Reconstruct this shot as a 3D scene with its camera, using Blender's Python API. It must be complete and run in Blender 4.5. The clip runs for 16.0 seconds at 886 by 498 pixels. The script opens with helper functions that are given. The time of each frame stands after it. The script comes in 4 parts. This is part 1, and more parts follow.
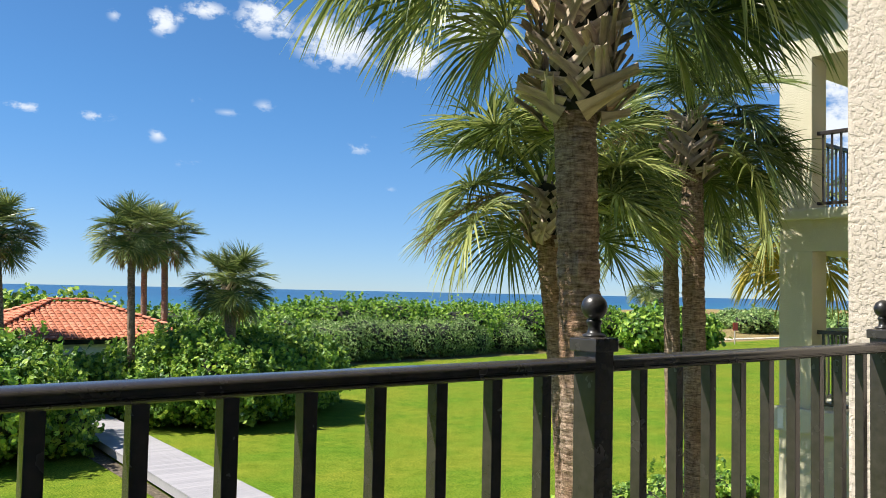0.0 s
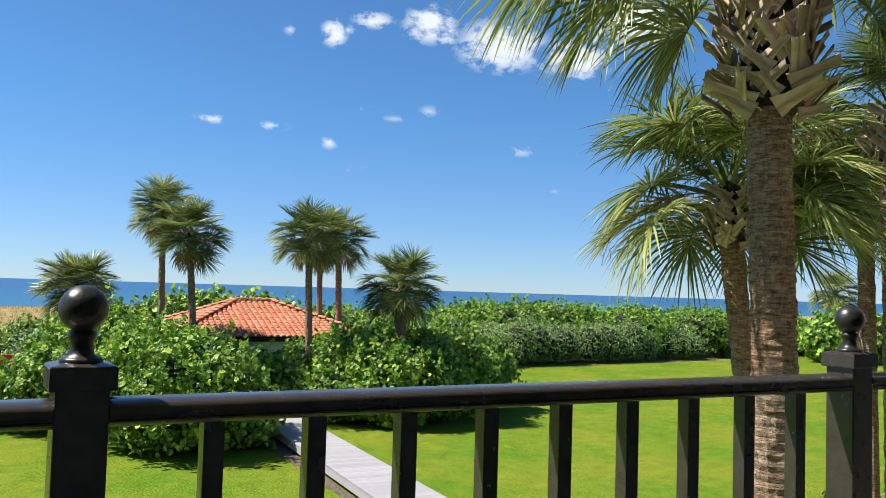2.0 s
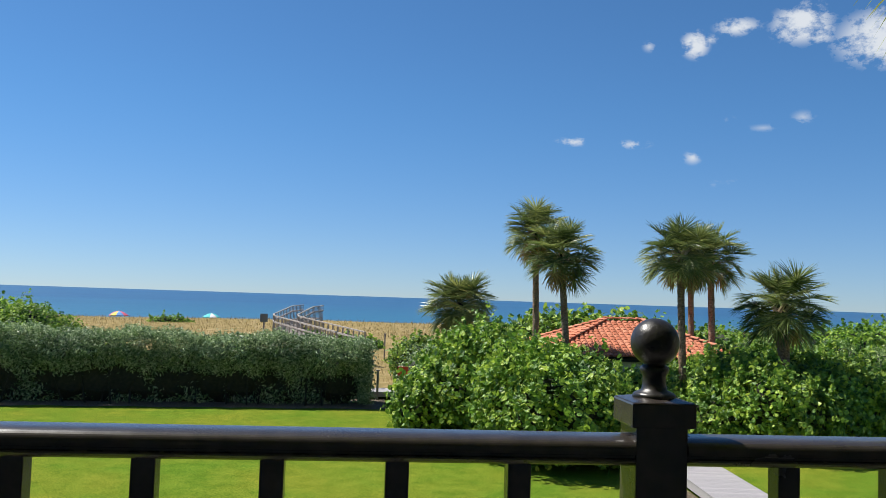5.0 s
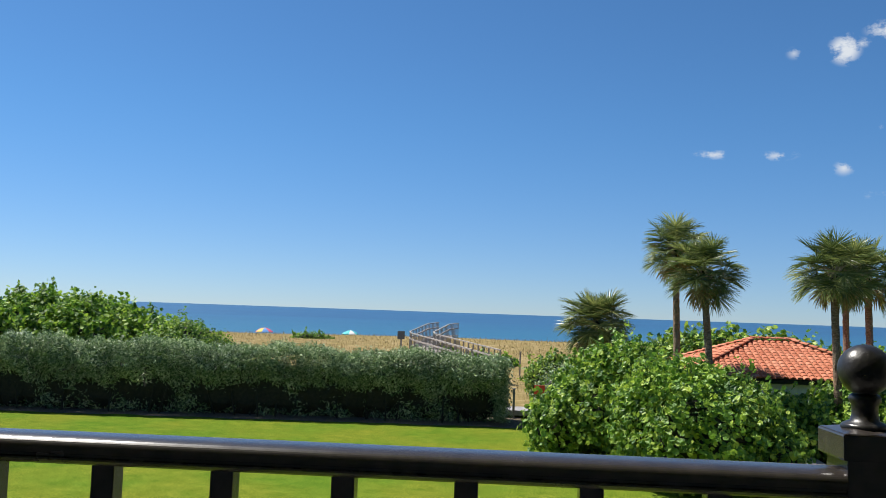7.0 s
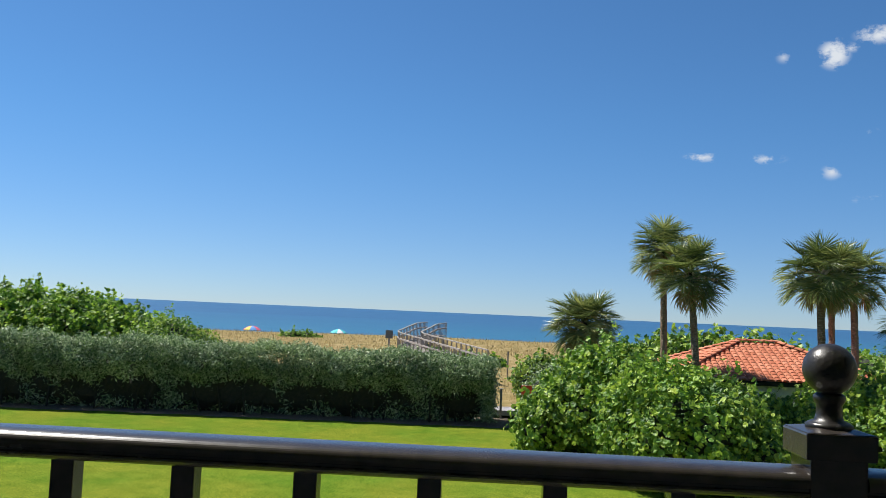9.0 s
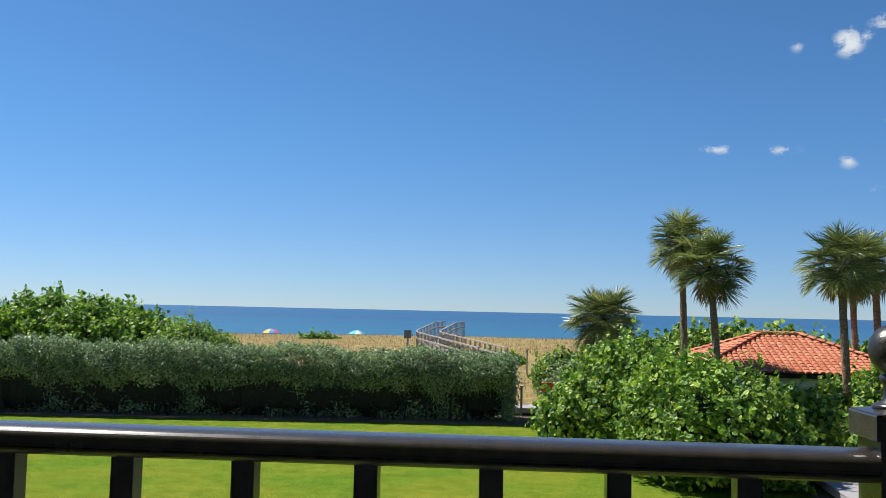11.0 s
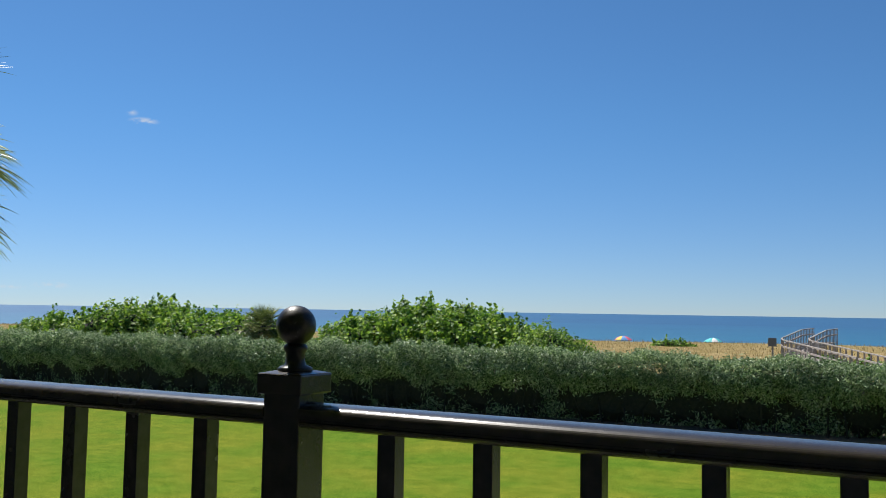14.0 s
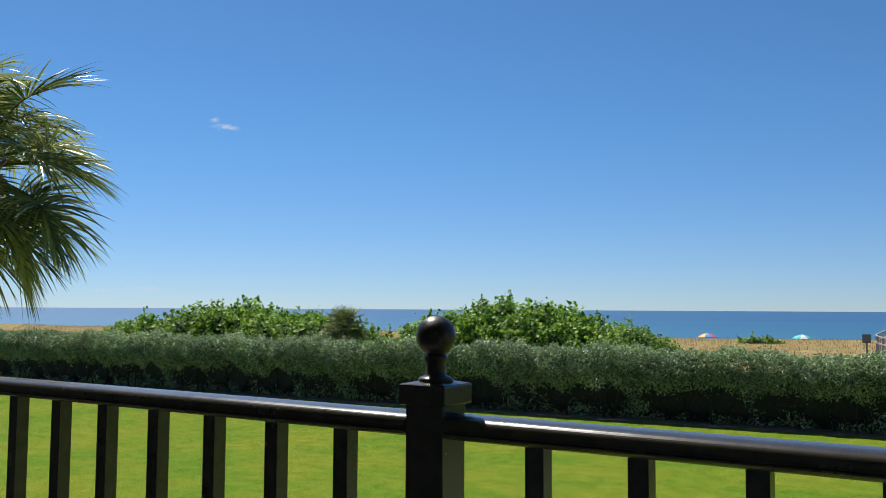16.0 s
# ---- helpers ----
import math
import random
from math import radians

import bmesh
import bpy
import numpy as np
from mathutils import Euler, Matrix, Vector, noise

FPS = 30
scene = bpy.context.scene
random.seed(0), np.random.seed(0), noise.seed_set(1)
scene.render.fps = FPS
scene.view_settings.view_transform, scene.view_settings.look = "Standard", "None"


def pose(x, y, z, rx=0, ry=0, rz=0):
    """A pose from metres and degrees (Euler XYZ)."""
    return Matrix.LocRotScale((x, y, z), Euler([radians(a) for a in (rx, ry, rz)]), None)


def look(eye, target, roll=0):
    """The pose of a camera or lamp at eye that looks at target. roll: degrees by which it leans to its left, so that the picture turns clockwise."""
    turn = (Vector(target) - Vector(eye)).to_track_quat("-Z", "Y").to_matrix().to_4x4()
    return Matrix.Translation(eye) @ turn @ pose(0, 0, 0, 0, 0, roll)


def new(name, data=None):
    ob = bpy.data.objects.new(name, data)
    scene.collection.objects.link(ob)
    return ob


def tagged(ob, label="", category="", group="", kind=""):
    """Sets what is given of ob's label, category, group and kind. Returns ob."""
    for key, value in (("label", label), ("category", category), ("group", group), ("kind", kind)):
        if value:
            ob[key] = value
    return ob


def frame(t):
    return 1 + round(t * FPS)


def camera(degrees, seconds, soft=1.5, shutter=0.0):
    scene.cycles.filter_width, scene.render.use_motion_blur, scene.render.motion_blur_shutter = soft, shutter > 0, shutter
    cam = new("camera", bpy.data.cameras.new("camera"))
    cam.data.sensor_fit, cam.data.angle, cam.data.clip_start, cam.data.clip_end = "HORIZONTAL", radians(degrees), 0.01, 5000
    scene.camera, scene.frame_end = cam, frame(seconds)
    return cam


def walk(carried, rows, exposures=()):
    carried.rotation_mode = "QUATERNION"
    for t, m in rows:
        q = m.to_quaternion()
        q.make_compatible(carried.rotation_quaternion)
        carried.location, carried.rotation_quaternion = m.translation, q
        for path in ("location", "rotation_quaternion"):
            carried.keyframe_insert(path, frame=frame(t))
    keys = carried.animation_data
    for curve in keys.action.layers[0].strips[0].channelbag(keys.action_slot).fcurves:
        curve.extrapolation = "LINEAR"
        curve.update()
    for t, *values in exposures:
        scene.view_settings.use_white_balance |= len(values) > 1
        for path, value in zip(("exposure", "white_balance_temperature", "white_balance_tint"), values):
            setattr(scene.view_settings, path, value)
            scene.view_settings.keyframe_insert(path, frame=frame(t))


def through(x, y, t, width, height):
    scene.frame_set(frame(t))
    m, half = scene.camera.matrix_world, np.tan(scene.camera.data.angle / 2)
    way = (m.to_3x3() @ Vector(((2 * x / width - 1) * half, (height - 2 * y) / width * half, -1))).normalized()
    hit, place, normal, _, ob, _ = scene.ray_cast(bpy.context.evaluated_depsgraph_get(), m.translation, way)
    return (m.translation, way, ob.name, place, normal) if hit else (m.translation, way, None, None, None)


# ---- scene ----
cam = camera(54.46, 16.0, 0.7)
PATH = [
    (0.0, pose(0.244, -0.152, 4.099, 92.83, -1.17, -40.00)),
    (0.5, pose(0.237, -0.145, 4.101, 92.86, -1.14, -39.68)),
    (1.0, pose(0.224, -0.134, 4.102, 92.91, -1.24, -39.19)),
    (1.5, pose(0.196, -0.104, 4.105, 92.88, -1.39, -36.13)),
    (2.0, pose(0.154, -0.058, 4.106, 92.72, -1.70, -29.20)),
    (2.5, pose(0.108, -0.029, 4.110, 92.71, -2.01, -22.84)),
    (3.0, pose(0.079, -0.011, 4.111, 92.90, -2.22, -18.58)),
    (3.5, pose(0.048, 0.013, 4.108, 92.99, -2.23, -14.92)),
    (4.0, pose(0.021, 0.033, 4.108, 93.01, -1.94, -11.34)),
    (4.5, pose(-0.001, 0.042, 4.111, 93.11, -1.87, -8.73)),
    (5.0, pose(-0.032, 0.049, 4.114, 93.25, -1.85, -5.35)),
    (7.5, pose(-0.089, 0.050, 4.118, 94.22, -2.01, 3.95)),
    (8, pose(-0.073, 0.056, 4.116, 94.22, -2.22, 3.49)),
    (8.5, pose(-0.065, 0.057, 4.116, 94.18, -2.60, 2.85)),
    (11.0, pose(-0.104, 0.063, 4.104, 94.05, -1.25, 3.94)),
    (11.5, pose(-0.166, 0.068, 4.104, 94.03, -1.16, 10.83)),
    (12.0, pose(-0.218, 0.071, 4.101, 93.98, -1.21, 16.48)),
    (12.5, pose(-0.236, 0.065, 4.099, 94.03, -1.17, 18.61)),
    (13.0, pose(-0.266, 0.054, 4.101, 94.10, -1.12, 20.06)),
    (13.5, pose(-0.307, 0.046, 4.099, 94.06, -1.07, 24.62)),
    (14.0, pose(-0.329, 0.037, 4.097, 94.08, -0.89, 26.84)),
    (14.5, pose(-0.352, 0.027, 4.104, 94.10, -0.60, 28.50)),
    (15.0, pose(-0.389, 0.018, 4.112, 94.12, -0.42, 30.80)),
    (15.5, pose(-0.390, 0.000, 4.111, 94.12, -0.39, 31.57)),
    (16.0, pose(-0.402, 0.011, 4.109, 93.96, -0.30, 31.99)),
]
EXPOSURES = [(0.0, 1.0), (2.0, 0.98), (3.0, 0.93), (5.0, 0.64), (8.0, 0.64), (11.0, 0.65), (12.5, 0.50), (14.5, 0.48), (16.0, 0.50)]
walk(cam, PATH, EXPOSURES)

SUN_AZ, SUN_EL = radians(-60), radians(55)
SUN_DIR = Vector((math.sin(SUN_AZ) * math.cos(SUN_EL), math.cos(SUN_AZ) * math.cos(SUN_EL), math.sin(SUN_EL)))

# ---- world: clear sky with small fair-weather clouds ----
world = bpy.data.worlds.new("sky")
scene.world = world
world.use_nodes = True
wn, wl = world.node_tree.nodes, world.node_tree.links
wn.clear()


def wnode(kind, **sockets):
    n = wn.new(kind)
    for k, v in sockets.items():
        n.inputs[int(k[1:])].default_value = v
    return n


w_out = wn.new("ShaderNodeOutputWorld")
w_bg = wnode("ShaderNodeBackground", _1=1.0)
sky = wn.new("ShaderNodeTexSky")
sky.sky_type, sky.sun_disc = "NISHITA", False
sky.sun_elevation, sky.sun_rotation = SUN_EL, SUN_AZ
sky.altitude, sky.air_density, sky.dust_density, sky.ozone_density = 0, 0.8, 0.1, 4.0
sky_gain = wn.new("ShaderNodeVectorMath")
sky_gain.operation = "MULTIPLY"
wl.new(sky.outputs[0], sky_gain.inputs[0])
w_co = wn.new("ShaderNodeTexCoord")
# haze near the horizon, clear blue above
w_sep = wn.new("ShaderNodeSeparateXYZ")
wl.new(w_co.outputs["Generated"], w_sep.inputs[0])
w_haze = wn.new("ShaderNodeMapRange")
w_haze.data_type = "FLOAT_VECTOR"
w_haze.interpolation_type = "SMOOTHSTEP"
w_hz = wn.new("ShaderNodeCombineXYZ")
for k in range(3):
    wl.new(w_sep.outputs[2], w_hz.inputs[k])
wl.new(w_hz.outputs[0], w_haze.inputs["Vector"])
w_haze.inputs[7].default_value, w_haze.inputs[8].default_value = (-0.06, -0.06, -0.06), (0.24, 0.24, 0.24)
w_haze.inputs[9].default_value, w_haze.inputs[10].default_value = (0.0490, 0.0535, 0.0650), (0.0395, 0.0628, 0.0765)
wl.new(w_haze.outputs["Vector"], sky_gain.inputs[1])
w_lift = wn.new("ShaderNodeVectorMath")
w_lift.operation = "ADD"
w_lift.inputs[1].default_value = (0, 0, 0.018)
wl.new(w_co.outputs["Generated"], w_lift.inputs[0])
wl.new(w_lift.outputs[0], sky.inputs[0])
w_noise = wn.new("ShaderNodeTexNoise")
w_noise.inputs["Scale"].default_value, w_noise.inputs["Detail"].default_value = 52.0, 6.0
w_noise.inputs["Roughness"].default_value = 0.66
w_flat = wn.new("ShaderNodeVectorMath")
w_flat.operation = "MULTIPLY"
w_flat.inputs[1].default_value = (0.9, 0.9, 1.4)
wl.new(w_co.outputs["Generated"], w_flat.inputs[0])
wl.new(w_flat.outputs[0], w_noise.inputs["Vector"])

# azimuth (to the left of +y), elevation, half width, half height in degrees, density
CLOUDS = [(-21.4, 16.45, 0.95, 0.95, 1.15), (-22.3, 16.75, 0.7, 0.35, 0.6), (-24.0, 17.4, 1.5, 0.62, 0.9), (-27.8, 17.3, 1.9, 1.35, 1.15),
          (-28.9, 16.7, 1.0, 0.9, 0.8), (-32.7, 16.1, 3.2, 1.9, 1.2), (-34.2, 9.3, 1.0, 0.55, 0.46), (-35.0, 9.7, 0.6, 0.5, 0.4),
          (-23.5, 7.8, 1.5, 0.3, 0.36), (-25.6, 11.2, 1.1, 0.28, 0.38), (-27.9, 11.75, 0.8, 0.5, 0.44), (-23.4, 11.8, 0.6, 0.28, 0.34),
          (-13.7, 10.5, 1.3, 0.36, 0.68), (-17.55, 10.33, 1.3, 0.34, 0.56), (-21.35, 9.45, 0.65, 0.52, 0.64), (-18.5, 16.45, 0.5, 0.42, 0.48),
          (-37.5, 15.2, 2.6, 1.6, 1.1), (-41.7, 17.4, 2.8, 1.8, 1.1), (-60.6, 14.6, 3.2, 2.0, 1.2), (-64.6, 10.4, 2.4, 2.0, 1.25), (-64.7, 13.2, 1.6, 1.9, 1.2),
          (46.4, 11.55, 0.95, 0.26, 0.66), (47.1, 12.0, 0.4, 0.24, 0.42), (51.4, 1.2, 1.3, 0.34, 0.55), (53.5, 1.0, 1.4, 0.2, 0.4), (-36.2, 6.7, 0.6, 0.22, 0.36)]
total = None
for az, el, hw, hh, dens in CLOUDS:
    a, e = radians(az), radians(el)
    right = Vector((math.cos(a), math.sin(a), 0)) / radians(hw)
    up = Vector((math.sin(a) * math.sin(e), -math.cos(a) * math.sin(e), math.cos(e))) / radians(hh)
    ahead = Vector((-math.sin(a) * math.cos(e), math.cos(a) * math.cos(e), math.sin(e)))
    comb = wn.new("ShaderNodeCombineXYZ")
    for n, axis in enumerate((right, up)):
        dot = wn.new("ShaderNodeVectorMath")
        dot.operation = "DOT_PRODUCT"
        dot.inputs[1].default_value = axis
        wl.new(w_co.outputs["Generated"], dot.inputs[0])
        wl.new(dot.outputs["Value"], comb.inputs[n])
    back = wn.new("ShaderNodeVectorMath")
    back.operation = "DOT_PRODUCT"
    back.inputs[1].default_value = ahead
    wl.new(w_co.outputs["Generated"], back.inputs[0])
    far = wn.new("ShaderNodeMath")
    far.operation = "LESS_THAN"
    far.inputs[1].default_value = 0.5
    wl.new(back.outputs["Value"], far.inputs[0])
    wl.new(far.outputs[0], comb.inputs[2])
    size = wn.new("ShaderNodeVectorMath")
    size.operation = "LENGTH"
    wl.new(comb.outputs[0], size.inputs[0])
    fall = wn.new("ShaderNodeMapRange")
    fall.inputs["From Min"].default_value, fall.inputs["From Max"].default_value = 1.15, 0.0
    fall.inputs["To Min"].default_value, fall.inputs["To Max"].default_value = 0.0, dens
    wl.new(size.outputs["Value"], fall.inputs["Value"])
    if total is None:
        total = fall.outputs[0]
    else:
        add = wn.new("ShaderNodeMath")
        add.operation = "MAXIMUM"
        wl.new(total, add.inputs[0])
        wl.new(fall.outputs[0], add.inputs[1])
        total = add.outputs[0]
w_nr = wn.new("ShaderNodeMapRange")
w_nr.inputs["From Min"].default_value, w_nr.inputs["From Max"].default_value = 0.3, 0.7
w_nr.inputs["To Min"].default_value, w_nr.inputs["To Max"].default_value = -0.62, 0.36
wl.new(w_noise.outputs[0], w_nr.inputs["Value"])
w_mul = wn.new("ShaderNodeMath")
w_mul.operation = "ADD"
wl.new(total, w_mul.inputs[0])
wl.new(w_nr.outputs[0], w_mul.inputs[1])
w_any = wn.new("ShaderNodeMath")
w_any.operation = "MINIMUM"
wl.new(w_mul.outputs[0], w_any.inputs[0])
wl.new(total, w_any.inputs[1])
w_soft = wn.new("ShaderNodeMapRange")
w_soft.interpolation_type = "SMOOTHSTEP"
w_soft.inputs["From Min"].default_value, w_soft.inputs["From Max"].default_value = 0.0, 0.8
wl.new(w_any.outputs[0], w_soft.inputs["Value"])
w_mix = wn.new("ShaderNodeMix")
w_mix.data_type = "RGBA"
w_mix.inputs[7].default_value = (0.46, 0.49, 0.53, 1)
wl.new(w_soft.outputs[0], w_mix.inputs[0])
wl.new(sky_gain.outputs[0], w_mix.inputs[6])
wl.new(w_mix.outputs[2], w_bg.inputs[0])
wl.new(w_bg.outputs[0], w_out.inputs[0])

sun = new("sun", bpy.data.lights.new("sun", "SUN"))
sun.data.energy, sun.data.angle, sun.data.color = 5.0, radians(0.53), (1.0, 0.955, 0.88)
sun.matrix_world = look(SUN_DIR * 50, (0, 0, 0))

# ---- materials ----


class Mat:
    """A small builder for node materials."""

    def __init__(self, name):
        self.m = bpy.data.materials.new(name)
        self.m.use_nodes = True
        self.n, self.l = self.m.node_tree.nodes, self.m.node_tree.links
        self.b = self.n["Principled BSDF"]
        self.co = self.n.new("ShaderNodeTexCoord")

    def noise(self, scale, detail=4.0, rough=0.55, coords="Object", stretch=None):
        t = self.n.new("ShaderNodeTexNoise")
        t.inputs["Scale"].default_value, t.inputs["Detail"].default_value, t.inputs["Roughness"].default_value = scale, detail, rough
        src = self.co.outputs[coords]
        if stretch:
            mp = self.n.new("ShaderNodeMapping")
            mp.inputs["Scale"].default_value = stretch
            self.l.new(src, mp.inputs["Vector"])
            src = mp.outputs[0]
        self.l.new(src, t.inputs["Vector"])
        return t.outputs[0]

    def ramp(self, value, *stops):
        r = self.n.new("ShaderNodeValToRGB")
        els = r.color_ramp.elements
        while len(els) < len(stops):
            els.new(0.5)
        for e, (p, c) in zip(els, stops):
            e.position, e.color = p, (*c, 1)
        self.l.new(value, r.inputs[0])
        return r.outputs[0]

    def mix(self, fac, a, b, kind="MIX"):
        x = self.n.new("ShaderNodeMix")
        x.data_type, x.blend_type = "RGBA", kind
        for sock, v in ((x.inputs[0], fac), (x.inputs[6], a), (x.inputs[7], b)):
            if isinstance(v, bpy.types.NodeSocket):
                self.l.new(v, sock)
            elif isinstance(v, tuple):
                sock.default_value = (*v, 1)
            else:
                sock.default_value = v
        return x.outputs[2]

    def island(self):
        return self.n.new("ShaderNodeNewGeometry").outputs["Random Per Island"]

    def rand(self):
        return self.n.new("ShaderNodeObjectInfo").outputs["Random"]

    def set(self, color=None, rough=0.6, metal=0.0, spec=0.5):
        if isinstance(color, bpy.types.NodeSocket):
            self.l.new(color, self.b.inputs["Base Color"])
        elif color:
            self.b.inputs["Base Color"].default_value = (*color, 1)
        if isinstance(rough, bpy.types.NodeSocket):
            self.l.new(rough, self.b.inputs["Roughness"])
        else:
            self.b.inputs["Roughness"].default_value = rough
        self.b.inputs["Metallic"].default_value = metal
        self.b.inputs["Specular IOR Level"].default_value = spec
        return self

    def bump(self, height, strength=0.4, distance=0.01):
        k = self.n.new("ShaderNodeBump")
        k.inputs["Strength"].default_value, k.inputs["Distance"].default_value = strength, distance
        self.l.new(height, k.inputs["Height"])
        self.l.new(k.outputs[0], self.b.inputs["Normal"])
        return self

    def leafy(self, color, through=0.35):
        """Adds light shining through thin leaves."""
        tr = self.n.new("ShaderNodeBsdfTranslucent")
        self.l.new(color, tr.inputs[0])
        mx = self.n.new("ShaderNodeMixShader")
        mx.inputs[0].default_value = through
        self.l.new(self.b.outputs[0], mx.inputs[1])
        self.l.new(tr.outputs[0], mx.inputs[2])
        self.l.new(mx.outputs[0], self.n["Material Output"].inputs[0])
        return self


def leaf_material(name, dark, mid, light, rough=0.45, through=0.35, dead=None, rand="island"):
    m = Mat(name)
    r = m.island() if rand == "island" else m.rand()
    if rand == "both":
        mx = m.n.new("ShaderNodeMath")
        mx.operation = "MULTIPLY_ADD"
        mx.inputs[1].default_value = 0.55
        m.l.new(m.rand(), mx.inputs[0])
        mx2 = m.n.new("ShaderNodeMath")
        mx2.operation = "MULTIPLY"
        mx2.inputs[1].default_value = 0.45
        m.l.new(m.island(), mx2.inputs[0])
        m.l.new(mx2.outputs[0], mx.inputs[2])
        r = mx.outputs[0]
    stops = [(0.0, dark), (0.5, mid), (0.93, light)]
    if dead:
        stops.append((0.985, dead))
    c = m.ramp(r, *stops)
    big = m.ramp(m.noise(0.6, 2), (0.35, (0.75, 0.75, 0.75)), (0.7, (1.15, 1.12, 1.0)))
    c = m.mix(1.0, c, big, "MULTIPLY")
    m.set(c, rough, 0, 0.4)
    m.leafy(c, through)
    return m.m


M_SEAGRAPE = leaf_material("sea_grape_leaf", (0.036, 0.105, 0.015), (0.170, 0.330, 0.045), (0.44, 0.58, 0.085), 0.48, 0.32)
M_BRIGHT = leaf_material("bright_shrub_leaf", (0.05, 0.13, 0.016), (0.155, 0.31, 0.036), (0.36, 0.53, 0.065), 0.55, 0.42)
M_HEDGE = leaf_material("buttonwood_leaf", (0.050, 0.11, 0.040), (0.21, 0.325, 0.140), (0.56, 0.66, 0.42), 0.40, 0.18)
M_SCRUB = leaf_material("scrub_leaf", (0.07, 0.15, 0.035), (0.23, 0.37, 0.10), (0.48, 0.60, 0.24), 0.45, 0.32)
M_PALM = leaf_material("palm_frond_green", (0.036, 0.066, 0.019), (0.165, 0.220, 0.062), (0.54, 0.56, 0.19), 0.36, 0.38, (0.50, 0.41, 0.20), "both")
M_PALMDRY = leaf_material("palm_frond_dry", (0.22, 0.14, 0.06), (0.32, 0.23, 0.10), (0.42, 0.33, 0.13), 0.6, 0.3)
M_PALMYEL = leaf_material("palm_frond_yellow", (0.20, 0.20, 0.03), (0.42, 0.34, 0.05), (0.55, 0.42, 0.09), 0.5, 0.4)
M_DUNEGRASS = leaf_material("sea_oats", (0.18, 0.13, 0.055), (0.34, 0.25, 0.105), (0.50, 0.40, 0.19), 0.7, 0.35)

# near-black brown: shade inside foliage, between boots and under the eave, put into colour
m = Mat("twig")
M_SHADE_DARK = m.set(m.ramp(m.noise(9, 4), (0.3, (0.007, 0.010, 0.005)), (0.7, (0.026, 0.026, 0.014))), 0.9).m

m = Mat("ground_cover")
geo = m.n.new("ShaderNodeNewGeometry")
sep = m.n.new("ShaderNodeSeparateXYZ")
m.l.new(geo.outputs["Position"], sep.inputs[0])
lawn_c = m.ramp(m.noise(24, 9, 0.85), (0.42, (0.032, 0.074, 0.007)), (0.5, (0.096, 0.150, 0.013)), (0.58, (0.215, 0.272, 0.032)))
lawn_c = m.mix(1.0, lawn_c, m.ramp(m.noise(2.2, 5, 0.7), (0.35, (0.76, 0.82, 0.7)), (0.65, (1.22, 1.12, 1.25))), "MULTIPLY")
patch = m.ramp(m.noise(0.35, 4, 0.6), (0.38, (0.80, 0.96, 0.85)), (0.62, (1.28, 1.06, 1.1)))
lawn_c = m.mix(1.0, lawn_c, patch, "MULTIPLY")
dune_c = m.ramp(m.noise(0.9, 8, 0.7), (0.3, (0.13, 0.12, 0.045)), (0.5, (0.24, 0.18, 0.08)), (0.72, (0.36, 0.29, 0.16)))
edge = m.n.new("ShaderNodeMath")
edge.operation = "MULTIPLY_ADD"
edge.inputs[1].default_value = 0.10
m.l.new(sep.outputs[0], edge.inputs[0])
edge.inputs[2].default_value = -33.6
dist = m.n.new("ShaderNodeMath")
m.l.new(sep.outputs[1], dist.inputs[0])
dist.operation = "SUBTRACT"
m.l.new(edge.outputs[0], dist.inputs[1])
far2 = m.n.new("ShaderNodeMapRange")
far2.inputs["From Min"].default_value, far2.inputs["From Max"].default_value = 69.6, 70.6
m.l.new(dist.outputs[0], far2.inputs["Value"])
m.set(m.mix(far2.outputs[0], lawn_c, dune_c), 0.95, 0, 0.02)
m.bump(m.noise(30, 5, 0.7), 0.35, 0.03)
M_GROUND, GROUND = m.m, m

m = Mat("sea_water")
wv = m.noise(0.05, 8, 0.62, "Object", (0.35, 1.6, 1))
sea_c = m.ramp(m.noise(0.012, 5, 0.6, "Object", (0.25, 1.4, 1)), (0.32, (0.003, 0.034, 0.105)), (0.66, (0.008, 0.080, 0.165)))
sea_p = m.n.new("ShaderNodeSeparateXYZ")
m.l.new(m.co.outputs["Object"], sea_p.inputs[0])
shoal = m.n.new("ShaderNodeMapRange")
shoal.inputs["From Min"].default_value, shoal.inputs["From Max"].default_value = 520, 150
m.l.new(sea_p.outputs[1], shoal.inputs["Value"])
m.set(m.mix(shoal.outputs[0], sea_c, (0.012, 0.100, 0.165)), 0.30, 0, 0.35)
m.bump(wv, 0.5, 1.2)
M_SEA = m.m

m = Mat("dark_painted_aluminium")
M_RAIL = m.set(m.ramp(m.noise(40, 5), (0.3, (0.028, 0.024, 0.021)), (0.7, (0.044, 0.037, 0.033))),
               m.ramp(m.noise(18, 4), (0.3, (0.22, 0.22, 0.22)), (0.75, (0.29, 0.29, 0.29))), 0, 0.75)
M_RAIL.bump(m.noise(220, 3), 0.06, 0.001)
M_RAIL = M_RAIL.m

m = Mat("worn_finial_paint")
M_FINIAL = m.set(m.ramp(m.noise(160, 6, 0.75), (0.35, (0.008, 0.007, 0.006)), (0.62, (0.022, 0.020, 0.019)), (0.80, (0.16, 0.155, 0.15))),
                 m.ramp(m.noise(70, 5), (0.3, (0.26, 0.26, 0.26)), (0.7, (0.52, 0.52, 0.52))), 0, 0.5).bump(m.noise(300, 4), 0.3, 0.001).m


